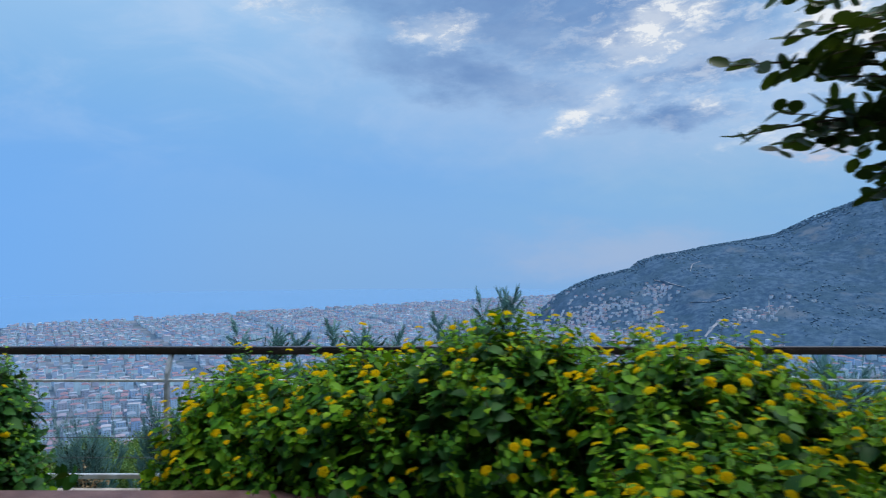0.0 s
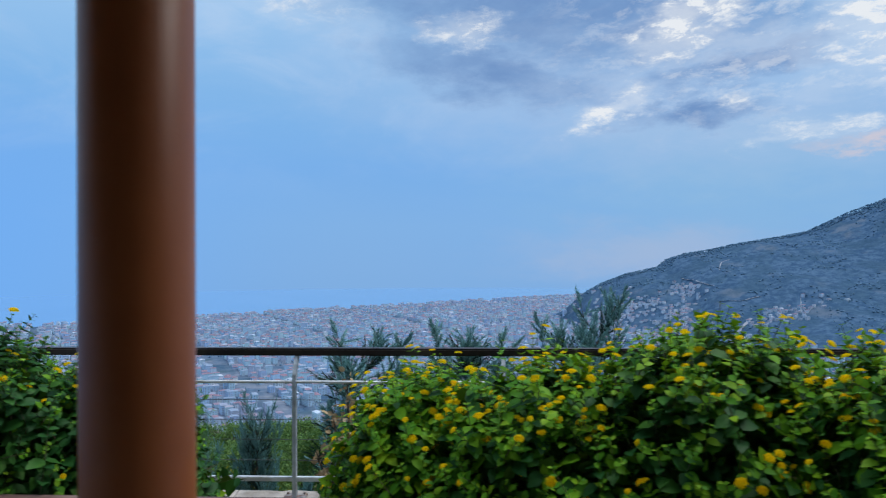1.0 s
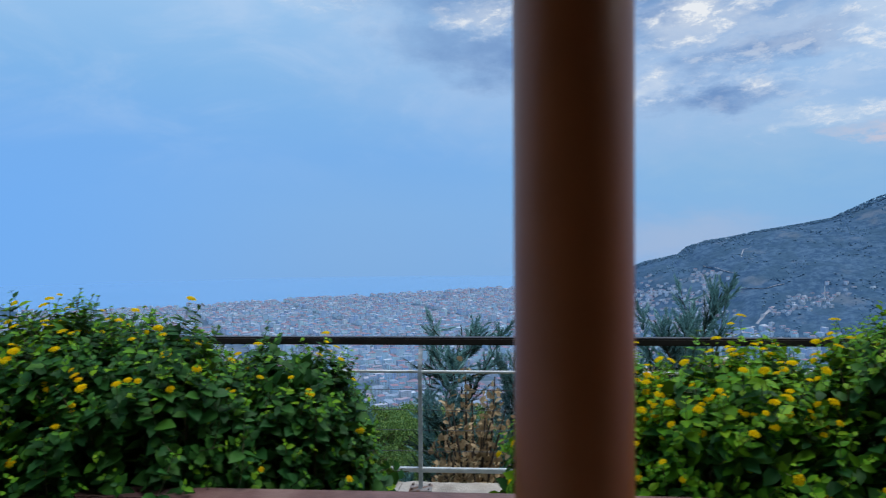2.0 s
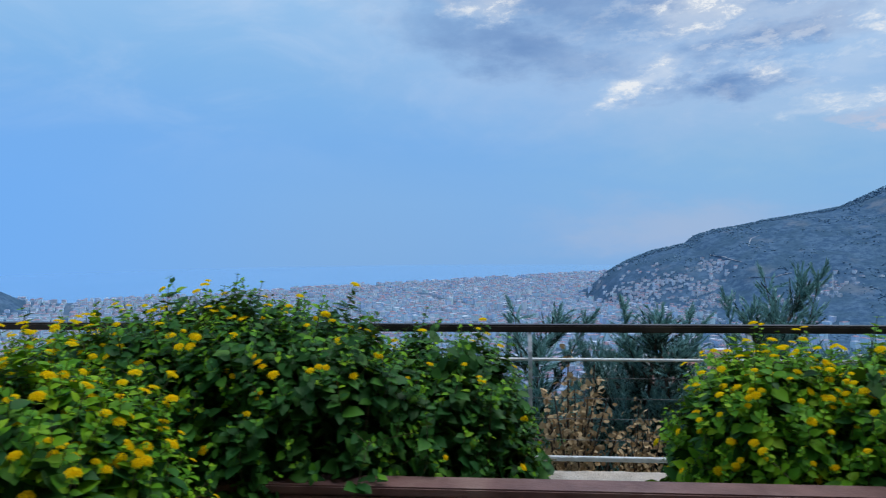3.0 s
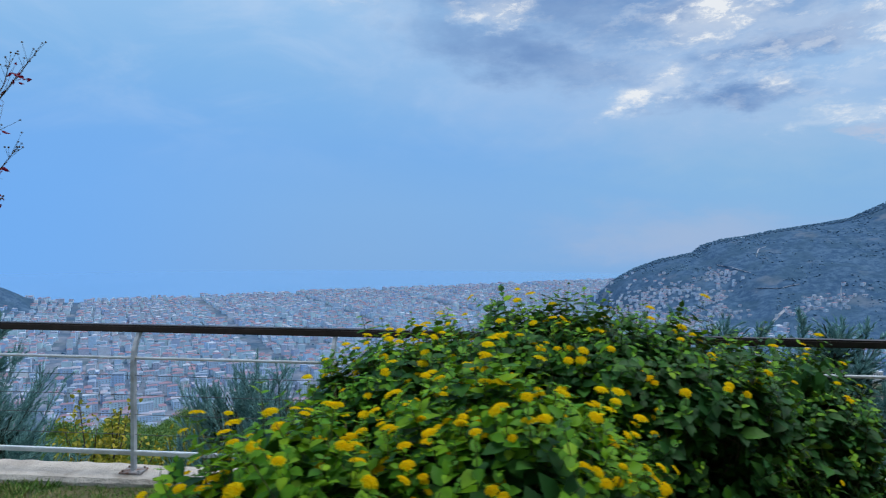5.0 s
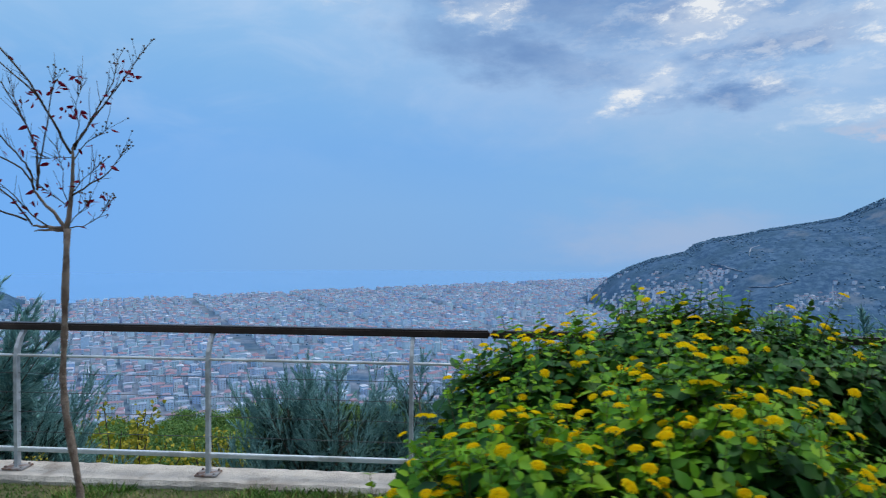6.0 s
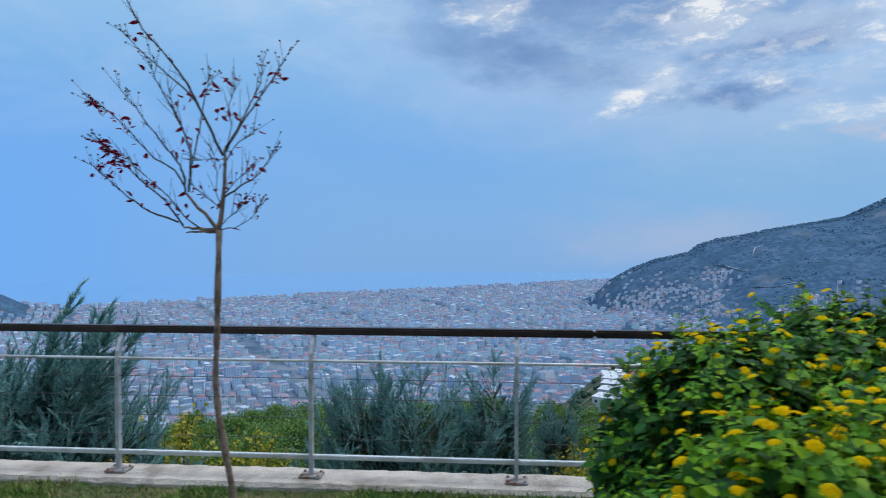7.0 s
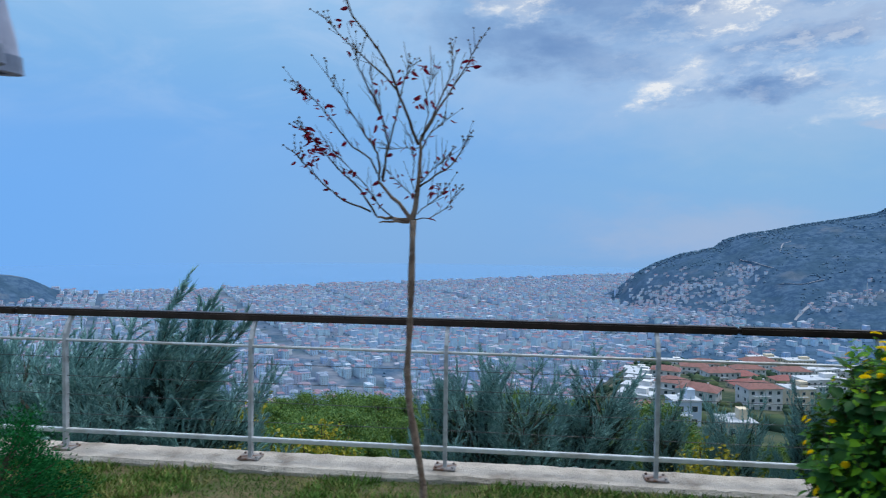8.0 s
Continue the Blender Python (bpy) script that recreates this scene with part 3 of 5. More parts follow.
# ---- terrace: kerb, lawn, deck, planter ----
def add_terrace():
    # concrete kerb with a worn edge
    nx = 260
    xs = np.linspace(-16, 7, nx)
    prof = [(5.14, -0.5), (5.14, -0.03), (5.16, 0.0), (5.22, 0.0), (5.35, 0.0), (5.455, 0.0), (5.48, -0.03), (5.48, -1.6)]
    verts = []
    for x in xs:
        for k, (y, z) in enumerate(prof):
            wob = 0.004 * lumps(x, k * 0.3, 0.35) + 0.010 * lumps(x * 3.0, k, 0.09)
            verts.append((x, y + (wob if k in (1, 2, 5, 6) else 0), z + (0.4 * wob if 0 < k < 7 else 0)))
    m = len(prof)
    i, j = np.meshgrid(np.arange(nx - 1), np.arange(m - 1), indexing="ij")
    a = (i * m + j).ravel()
    tagged(new("kerb", mesh_of("kerb", np.array(verts), np.stack([a, a + m, a + m + 1, a + 1], -1), [M["concrete"]])),
           "rough pale concrete kerb under the railing", "kerb", kind="structure")
    # lawn strip with soil relief
    X, Y = np.meshgrid(np.linspace(-16, 7, 240), np.linspace(3.2, 5.15, 34), indexing="ij")
    Z = -0.055 + 0.018 * lumps(X, Y, 0.22) + 0.012 * lumps(X, Y, 0.06)
    i, j = np.meshgrid(np.arange(239), np.arange(33), indexing="ij")
    a = (i * 34 + j).ravel()
    tagged(new("lawn", mesh_of("lawn", np.stack([X, Y, Z], -1).reshape(-1, 3), np.stack([a, a + 34, a + 35, a + 1], -1), [M["lawn"]], smooth=True)),
           "patchy half-dry lawn strip", "lawn", kind="structure")
    n = 70000
    p = np.stack([rng.uniform(-13, -3.8, n), rng.uniform(3.9, 5.17, n), np.zeros(n)], -1)
    p[:, 2] = -0.065 + 0.018 * lumps(p[:, 0], p[:, 1], 0.22)
    lean = unit(ball(n) * np.array([1, 1, 0.3]) * 0.8 + np.array([0, 0, 0.9]))
    v, f = leaves(p, lean, ball(n), rng.uniform(0.028, 0.080, n) * (0.6 + 0.5 * (lumps(p[:, 0], p[:, 1], 0.4) > -0.1)), SLIM * np.array([1, 0.42, 1]), SLIM_TRI)
    tagged(new("grass", mesh_of("grass", v, f, [M["grass"]])), "short grass blades, green and straw-coloured", "grass", kind="stuff")
    # deck that the camera passes over
    deck = thing("deck", (0, 0, 0), "brown boarded terrace deck", "deck", kind="structure")
    for k in range(45):
        part("plank", box((23, 0.20, 0.03), (-4.5, -5.89 + 0.205 * k, 0.185), 0.004), M["deck"], deck)
    part("substructure", box((22.9, 9.0, 1.3), (-4.5, -1.37, -0.482)), M["concrete"], deck)


add_terrace()


def add_planter():
    """Brown boarded front of the flower bed."""
    planter = thing("planter", (-0.6, 3.15, 0.17), "brown wooden planter front below the flowering hedge", "planter")
    wide = 7.0
    part("cap_board", box((wide, 0.12, 0.035), (0, 0, 0.615), 0.006), M["board"], planter)
    for k in range(4):
        part("board", box((wide - 0.04, 0.03, 0.135), (0, -0.03, 0.525 - 0.142 * k), 0.006), M["board"], planter)
    for k in range(6):
        part("post", box((0.07, 0.07, 0.6), (-3.3 + 1.32 * k, 0.025, 0.3), 0.004), M["board"], planter)
    part("soil", box((wide - 0.1, 1.1, 0.12), (0, 0.62, -0.14)), M["lawn"], planter)


add_planter()

POSTS = [-12.49, -11.01, -9.53, -8.03, -6.555, -5.06, -3.58, -2.10, -0.58, 0.90, 2.38, 3.86, 5.34]


def add_railing():
    rail = thing("railing", (0, 5.30, 0), "steel terrace railing with dark handrail and thin cables", "railing")
    for k in range(4):
        x0, x1 = -15.5 + 5.5 * k, -15.5 + 5.5 * (k + 1)
        part("handrail", box((x1 - x0 - 0.006, 0.085, 0.055), ((x0 + x1) / 2, 0.095, 1.0575), 0.012), M["handrail"], rail, "dark brown handrail")
    part("middle_rail", tube([(-15.5, 0.0, 0.85), (6.5, 0.0, 0.85)], 0.011, 10), M["rail_white"], rail, smooth=True)
    part("bottom_rail", box((22, 0.035, 0.032), (-4.5, 0, 0.145), 0.004), M["rail_white"], rail)
    for z in (0.28, 0.43, 0.575, 0.72):
        part("cable", tube([(-15.5 + 2.2 * k, 0.0, z - 0.004 * (k % 2)) for k in range(11)], 0.0024, 6), M["cable"], rail, "thin steel cable", smooth=True)
    for x in POSTS:
        bm = bmesh.new()
        line = [(0.0, 0.0), (0.0, 0.5), (0.0, 0.82), (0.012, 0.90), (0.045, 0.97), (0.09, 1.03)]
        rings = []
        for y, z in line:
            rings.append([bm.verts.new((sx * 0.0135, y + sy * 0.021, z)) for sx, sy in ((-1, -1), (1, -1), (1, 1), (-1, 1))])
        for a, b in zip(rings, rings[1:]):
            for k in range(4):
                bm.faces.new((a[k], a[(k + 1) % 4], b[(k + 1) % 4], b[k]))
        bm.faces.new(rings[0][::-1])
        bm.faces.new(rings[-1])
        post = part("post", bm, M["steel"], rail, "flat galvanised post bent outward at its top")
        post.location = (x, 0, 0.004)
        plate = part("base_plate", box((0.16, 0.13, 0.012), (0, 0, 0.006), 0.002), M["rust"], post, "rusty base plate")
        for sx in (-0.06, 0.06):
            for sy in (-0.045, 0.045):
                part("bolt", tube([(sx, sy, 0.012), (sx, sy, 0.026)], 0.009, 6), M["rust"], post)


add_railing()


def add_pole():
    pole = thing("pergola_pole", (-1.47, 1.80, 0.2), "reddish-brown painted round steel pole", "pole")
    bm = tube([(0, 0, 0.0), (0, 0, 0.02), (0, 0, 3.4)], 0.104, 48)
    part("shaft", bm, M["brown_paint"], pole, smooth=True)
    part("foot_plate", box((0.34, 0.34, 0.014), (0, 0, 0.007), 0.003), M["brown_paint"], pole)
    part("collar", tube([(0, 0, 0.014), (0, 0, 0.06), (0, 0, 0.075)], [0.118, 0.118, 0.105], 32), M["brown_paint"], pole, smooth=True)


add_pole()


def add_unseen_shelter():
    """Plain unseen roof and rear wall round the camera's terrace walk, added to keep light off the hedge fronts."""
    for name, size, at, mat, label in (("unseen_ceiling", (12.0, 8.2, 0.12), (0.6, -2.05, 3.66), "board", "unseen plain brown roof added over the terrace walk to block light"),
                                       ("unseen_wall_back", (23.0, 0.2, 5.1), (-4.5, -6.26, 1.35), "cream_plaster", "unseen plain plastered wall added behind the terrace to block light")):
        bm = box(size, at, 0.01)
        me = bpy.data.meshes.new(name)
        bm.to_mesh(me)
        bm.free()
        me.materials.append(M[mat])
        tagged(new(name, me), label, "roof" if name == "unseen_ceiling" else "wall", kind="structure")


add_unseen_shelter()


# ---- flowering hedges ----
def flower_mesh(seed):
    """A domed lantana head of many small five-lobed florets."""
    r = np.random.default_rng(seed)
    n = 26
    t = np.sqrt((np.arange(n) + 0.5) / n)
    a = np.arange(n) * 2.39996
    d = unit(np.stack([t * np.cos(a), t * np.sin(a), 1.25 - 0.60 * t * t], -1))
    place = d * np.array([1.1, 1.1, 0.46]) * 0.020
    verts, faces = [], []
    ring = np.linspace(0, 2 * math.pi, 8, endpoint=False)
    for p, up in zip(place, d):
        side = unit(np.cross(up, r.normal(size=3)))
        fore = np.cross(up, side)
        o = len(verts)
        verts.append(p - up * 0.002)
        for k, q in enumerate(ring):
            verts.append(p + (0.0062 if k % 2 else 0.0042) * (math.cos(q) * side + math.sin(q) * fore) + up * 0.002)
        faces += [(o, o + 1 + k, o + 1 + (k + 1) % 8) for k in range(8)]
    return mesh_of("flower_head", np.array(verts), np.array(faces), [M["petal"]])


FLOWERS = [flower_mesh(s) for s in range(4)]
FLOWER_TRI = np.array([tuple(p.vertices) for p in FLOWERS[0].polygons])


def add_hedge(blobs, shoots, label, flowers, more):
    """A lantana hedge: shoots that end on lumpy mounds, with paired leaves and flower heads."""
    c, rad, vigour = np.array([b[:3] for b in blobs], float), np.array([b[3:6] for b in blobs], float), np.array([b[6] for b in blobs], float)
    weight = (rad[:, 0] * rad[:, 1] + rad[:, 0] * rad[:, 2] + rad[:, 1] * rad[:, 2])
    who = rng.choice(len(blobs), shoots * 3, p=weight / weight.sum())
    d = ball(len(who))
    d[:, 2] = np.where(d[:, 2] < -0.55, -d[:, 2], d[:, 2])
    tip = c[who] + d * rad[who] * (1 + np.clip(0.10 * rng.normal(size=(len(who), 1)), -0.2, 0.13))
    inside = np.zeros(len(who), bool)
    for k in range(len(blobs)):
        inside |= (np.linalg.norm((tip - c[k]) / rad[k], axis=1) < 0.86) & (who != k)
    ok = ~inside & (tip[:, 2] > np.where(tip[:, 1] > 3.2, 0.2, 0.34))
    tip, d, who = tip[ok][:shoots], d[ok][:shoots], who[ok][:shoots]
    n = len(tip)
    grow = unit(d * 0.75 + np.array([0, 0, 0.65]) + 0.35 * rng.normal(size=(n, 3)))
    tall = np.where((d[:, 2] > 0.45) & (rng.random(n) < 0.3), rng.uniform(0.03, 0.13, n), 0.0)
    tip = tip + np.array([0, 0, 1]) * tall[:, None]
    places, alongs, faces_up, sizes, old_shaded = [], [], [], [], []
    for level in range(7):
        back = 0.010 + level * 0.034 * rng.uniform(0.8, 1.25, n)
        at = tip - grow * back[:, None]
        around = unit(np.cross(grow, ball(n)))
        for sign in (1, -1):
            out_dir = unit(sign * around + 0.35 * grow + np.array([0, 0, -0.14 * (level > 1) - 0.30 * (level > 3)]) + 0.18 * rng.normal(size=(n, 3)))
            places.append(at)
            alongs.append(out_dir)
            faces_up.append(unit(grow + (0.35 + 0.18 * level) * d + np.array([0, -0.15, 0.5]) + 0.3 * rng.normal(size=(n, 3))))
            sizes.append(np.clip(0.024 + level * 0.0145, 0, 0.088) * rng.uniform(0.7, 1.2, n))
            # leaves further down the shoot take the darker, shaded colour more often
            old_shaded.append(rng.random(n) < (level + 2.2 - 3.0 * vigour[who]) / 3.4)
    # older inner leaves that close the heart of the hedge, its shade put into their colour
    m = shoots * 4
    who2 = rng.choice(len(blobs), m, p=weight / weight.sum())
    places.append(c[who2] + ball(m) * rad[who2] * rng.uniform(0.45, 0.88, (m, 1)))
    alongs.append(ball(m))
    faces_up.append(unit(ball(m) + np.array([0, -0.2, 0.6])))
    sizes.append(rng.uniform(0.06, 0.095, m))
    old_shaded.append(np.ones(m, bool))
    P = np.concatenate(places)
    keep = P[:, 2] > np.where(P[:, 1] > 3.12, 0.05, 0.22)
    v, f = leaves(P[keep], np.concatenate(alongs)[keep], np.concatenate(faces_up)[keep], np.concatenate(sizes)[keep])
    base = (float(c[:, 0].mean()), 3.5, -0.05)
    hedge = thing("flowering_hedge", base, label, "hedge", "flowering hedges")
    o = np.array(base)
    tagged(child("foliage", mesh_of("foliage", v - o, f, [M["lantana"], M["lantana_old_shaded"]], np.repeat(np.concatenate(old_shaded)[keep], len(LEAF_TRI)), True), hedge, "bright green serrated leaves"), kind="stuff")
    # stems
    root = np.stack([tip[:, 0] * 0.6 + 0.4 * c[who, 0], tip[:, 1] * 0.4 + 0.6 * c[who, 1], np.where(tip[:, 1] * 0.4 + 0.6 * c[who, 1] > 3.12, -0.05, 0.2)], -1)
    mid = tip - grow * 0.25
    a = unit(np.cross(grow, ball(n))) * 0.0028
    b = unit(np.cross(grow, a)) * 0.0028
    sv = np.stack([root + 2 * a, root + 2 * b, root - 2 * a, mid + a, mid + b, mid - a, tip + a * .5, tip + b * .5, tip - a * .5], 1).reshape(-1, 3)
    q = np.array([(0, 1, 4, 3), (1, 2, 5, 4), (2, 0, 3, 5), (3, 4, 7, 6), (4, 5, 8, 7), (5, 3, 6, 8)])
    sf = (q[None] + (np.arange(n) * 9)[:, None, None]).reshape(-1, 4)
    tagged(child("stem_tangle", mesh_of("stem_tangle", sv - o, sf, [M["twig"]]), hedge), kind="stuff")
    # flower heads, most of them near the top and the outer shoots
    chance = np.where(tip[:, 2] > 1.05, 1.0, 0.5) * np.where(d[:, 1] < 0.3, 1.0, 0.45) * vigour[who] ** 1.3
    picked = rng.choice(n, min(flowers + more, n), replace=False, p=chance / chance.sum())
    rest_v, rest_f, base_v = [], [], 0
    for count, k in enumerate(picked):
        head = FLOWERS[int(rng.integers(4))]
        up = Vector(unit(grow[k] + 0.5 * d[k] + np.array([0, 0, 0.3]) + 0.25 * rng.normal(size=3)))
        size = float(rng.uniform(0.6, 1.12))
        where = Matrix.Translation(Vector(tip[k] + grow[k] * 0.012 - o)) @ up.to_track_quat("Z", "Y").to_matrix().to_4x4() @ Matrix.Scale(size, 4)
        if count < flowers:
            child("flower_head", head, hedge).matrix_basis = where
            continue
        co = np.array([where @ v.co for v in head.vertices])
        rest_v.append(co)
        rest_f.append(FLOWER_TRI + base_v)
        base_v += len(co)
    tagged(child("flower_rest", mesh_of("flower_rest", np.concatenate(rest_v), np.concatenate(rest_f), [M["petal"]]), hedge), kind="stuff")


# centre, radii and vigour of each mound; low vigour also darkens mounds in shade
add_hedge([(-3.38, 3.60, 0.80, 0.82, 0.58, 0.60, 0.42), (-4.20, 3.50, 0.74, 0.55, 0.50, 0.58, 0.75), (-3.86, 2.60, 0.76, 0.52, 0.50, 0.56, 1.3), (-3.72, 3.58, 0.86, 0.60, 0.52, 0.56, 0.6), (-2.60, 3.80, 0.72, 0.45, 0.48, 0.52, 0.36), (-4.41, 2.38, 0.71, 0.46, 0.44, 0.53, 1.5)],
          3300, "large lantana hedge with yellow flower heads beside the lawn", 300, 330)
add_hedge([(-1.06, 3.80, 0.68, 0.46, 0.45, 0.50, 1.7), (-0.45, 3.55, 0.72, 0.60, 0.50, 0.56, 1.35), (0.22, 3.40, 0.84, 0.62, 0.52, 0.60, 1.1), (0.95, 3.05, 0.86, 0.66, 0.52, 0.54, 1.35), (0.80, 2.40, 0.70, 0.60, 0.46, 0.46, 1.6), (1.75, 2.65, 0.74, 0.80, 0.60, 0.52, 1.6)],
          3700, "long lantana hedge with yellow flower heads behind the brown pole", 300, 760)


# ---- conifers and shrubs behind the railing ----
NEEDLE = np.array([(0, 0.085, 0), (0, -0.085, 0), (1, 0, 0)])
NEEDLE_TRI = np.array([(0, 1, 2)])


def plume_tree(seed, tall, wide, branches, mat, steep=1.0, spray=0.34):
    """Meshes of a feathery conifer: trunk with rising limbs, and a crown of plumes of fine sprays."""
    r = np.random.default_rng(seed)
    bm = tube([(0, 0, 0), (0.02, 0.01, tall * 0.4), (0.05, 0.0, tall * 0.68)], [0.045, 0.02, 0.004], 7)
    frame_bm = bmesh.new()
    P, A, S, inner = [], [], [], []
    for k in range(branches):
        h = tall * (0.04 + 0.68 * ((k + r.random()) / branches) ** 1.15)
        a = k * 2.4 + r.normal(0, 0.35)
        reach = wide * (1 - 0.68 * (h / tall)) * r.uniform(0.55, 1.15)
        rise = r.uniform(0.5, 1.25) * steep
        out_dir = np.array([math.cos(a), math.sin(a), 0])
        t = np.linspace(0, 1, 13)
        curve = np.array([0.03, 0.0, h]) + reach * ((t ** 0.9)[:, None] * out_dir * 0.9 + (t ** 1.6)[:, None] * np.array([0, 0, rise]))
        curve = curve + np.cumsum(r.normal(0, 0.006, curve.shape), 0)
        tube([tuple(c) for c in curve[::4]], [0.012, 0.008, 0.004, 0.0015], 4, frame_bm)
        fwd = unit(np.gradient(curve, axis=0))
        side = unit(np.cross(fwd[6], np.array([0, 0, 1.0])))
        n, m = 34, 46
        at = np.sort(r.uniform(0.12, 1.0, n)) * 11.99
        low, part_way = at.astype(int), (at % 1)[:, None]
        start = curve[low] * (1 - part_way) + curve[low + 1] * part_way
        tt = (at / 12)[:, None]
        flip = np.where(np.arange(n) % 2, 1.0, -1.0)[:, None]
        away = unit(fwd[low] + side * flip * (0.95 - 0.55 * tt) + 0.4 * r.normal(size=(n, 3)) + np.array([0, 0, 0.15]))
        length = wide * spray * (1.1 - 0.68 * tt) * r.uniform(0.5, 1.2, (n, 1))
        q = np.linspace(0.05, 1, m)[None, :, None]
        spot = start[:, None] + away[:, None] * (length[:, None] * q) + np.array([0, 0, 0.16]) * length[:, None] * q * q
        P.append(spot.reshape(-1, 3))
        A.append(unit(np.repeat(away, m, 0) + (0.75 - 0.45 * np.tile(np.linspace(0, 1, m), n))[:, None] * unit(r.normal(size=(n * m, 3)))))
        S.append(r.uniform(0.026, 0.058, n * m))
        # sprays near the trunk take the dark core colour that stands for shade
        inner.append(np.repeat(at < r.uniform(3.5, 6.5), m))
    P, A, S = np.concatenate(P), np.concatenate(A), np.concatenate(S)
    v, f = leaves(P, A, unit(r.normal(size=P.shape)), S, NEEDLE, NEEDLE_TRI)
    made = []
    for name, source in (("trunk", bm), ("branch_frame", frame_bm)):
        me = bpy.data.meshes.new(name)
        source.to_mesh(me)
        source.free()
        me.materials.append(M["dark_bark"])
        made.append(me)
    return made[0], mesh_of("crown", v, f, [mat, M["cypress_core_shade"]], np.concatenate(inner)), made[1]


def plant(name, meshes, at, label, category, group="", size=1.0, turn=0.0, height=1.0, parts=("trunk", "crown")):
    ob = thing(name, at, label, category, group, turn=turn)
    ob.scale = (size, size, size * height)
    for part_name, me in zip(parts, meshes):
        tagged(child(part_name, me, ob), kind="stuff" if part_name == "branch_frame" else "")
    return ob


def plant_cypress(x, y, top, kind, turn, slim, lean):
    base = float(land(x, y)) - 0.05
    size = (top - base) / max(v.co.z for v in CYPRESS[kind][1].vertices)
    ob = plant("cypress", CYPRESS[kind], (x, y, base), "feathery blue-grey cypress growing on the slope behind the railing", "tree", "cypresses behind the railing", size * slim, turn, 1 / slim, ("trunk", "crown", "branch_frame"))
    ob.rotation_mode = 'ZYX'
    ob.rotation_euler = (0, radians(lean), radians(turn))


CYPRESS = [plume_tree(3, 2.2, 1.0, 60, M["cypress"]), plume_tree(5, 2.3, 0.85, 54, M["cypress"]), plume_tree(9, 2.0, 1.2, 64, M["cypress"]), plume_tree(14, 2.0, 0.34, 80, M["cypress"], 3.2, 0.6), plume_tree(15, 2.0, 0.42, 13, M["cypress"], 2.4, 0.6)]
# place, top, shape, turn, slimness and lean of each
for x, y, top, kind, turn, slim, lean in ((-11.1, 6.8, 0.9, 0, 10, 1.0, 0), (-11.3, 6.75, 1.92, 3, 140, 0.85, 31), (-10.7, 6.6, 0.75, 2, 280, 0.9, 8), (-11.3, 7.2, 0.8, 2, 330, 1.0, 0), (-10.5, 7.3, 0.62, 0, 100, 1.0, 0), (-10.2, 7.0, 0.55, 0, 200, 1.0, 0), (-9.6, 6.9, 0.68, 2, 60, 0.82, 6), (-10.0, 7.2, 0.5, 2, 170, 0.9, 0), (-12.4, 7.2, 0.7, 2, 150, 1.0, 0),
                                          (-6.55, 7.2, 0.48, 0, 75, 0.75, 0), (-5.95, 7.1, 0.66, 2, 200, 0.85, 0), (-5.35, 7.3, 0.60, 1, 30, 0.9, 4), (-4.6, 7.2, 0.30, 1, 300, 0.6, 0), (-3.85, 7.4, 0.2, 2, 250, 0.6, 0),
                                          (-3.1, 7.5, 0.35, 1, 90, 0.6, 0), (-2.15, 7.0, 1.15, 4, 210, 1.3, 10), (-1.3, 7.1, 0.75, 0, 320, 0.8, 5), (-1.1, 6.9, 1.15, 4, 60, 1.4, 8)):
    plant_cypress(x, y, top, kind, turn, slim, lean)
for x, y, top, kind, turn, slim, lean in ((0.48, 7.1, 1.5, 4, 170, 0.9, 0), (-0.1, 7.0, 1.2, 4, 20, 1.1, 6), (-0.55, 7.1, 0.7, 2, 45, 0.8, 0), (-0.6, 6.9, 1.05, 4, 250, 1.4, -6), (1.4, 7.5, 0.7, 0, 15, 0.9, 0), (2.6, 7.4, 0.75, 2, 120, 1.0, 0), (3.9, 7.3, 0.85, 0, 270, 1.0, 0)):
    plant_cypress(x, y, top, kind, turn, slim, lean)


def shrub_mesh(seed, tall, wide, count, leaf, mat, m=46):
    """A loose shrub: thin stems with clustered leaves."""
    r = np.random.default_rng(seed)
    bm = bmesh.new()
    P, A, S = [], [], []
    for k in range(count):
        d = unit(np.array([r.normal(), r.normal(), r.uniform(0.5, 2.2)]))
        end = d * np.array([wide, wide, tall]) * r.uniform(0.55, 1.05)
        bend = end * 0.5 + r.normal(0, 0.05 * wide, 3)
        tube([(0, 0, 0), tuple(bend), tuple(end)], [0.012 * tall, 0.008 * tall, 0.003 * tall], 4, bm)
        t = r.uniform(0.35, 1.02, (m, 1))
        P.append((1 - t) ** 2 * 0 + 2 * t * (1 - t) * bend + t * t * end + r.normal(0, 0.075 * wide, (m, 3)))
        A.append(unit(r.normal(size=(m, 3)) + np.array([0, 0, 0.3])))
        S.append(leaf * r.uniform(0.6, 1.3, m))
    P, A, S = np.concatenate(P), np.concatenate(A), np.concatenate(S)
    v, f = leaves(P, A, unit(r.normal(size=P.shape) + np.array([0, 0, 0.6])), S)
    me = bpy.data.meshes.new("stem")
    bm.to_mesh(me)
    bm.free()
    me.materials.append(M["dark_bark"])
    return me, mesh_of("foliage", v, f, [mat])


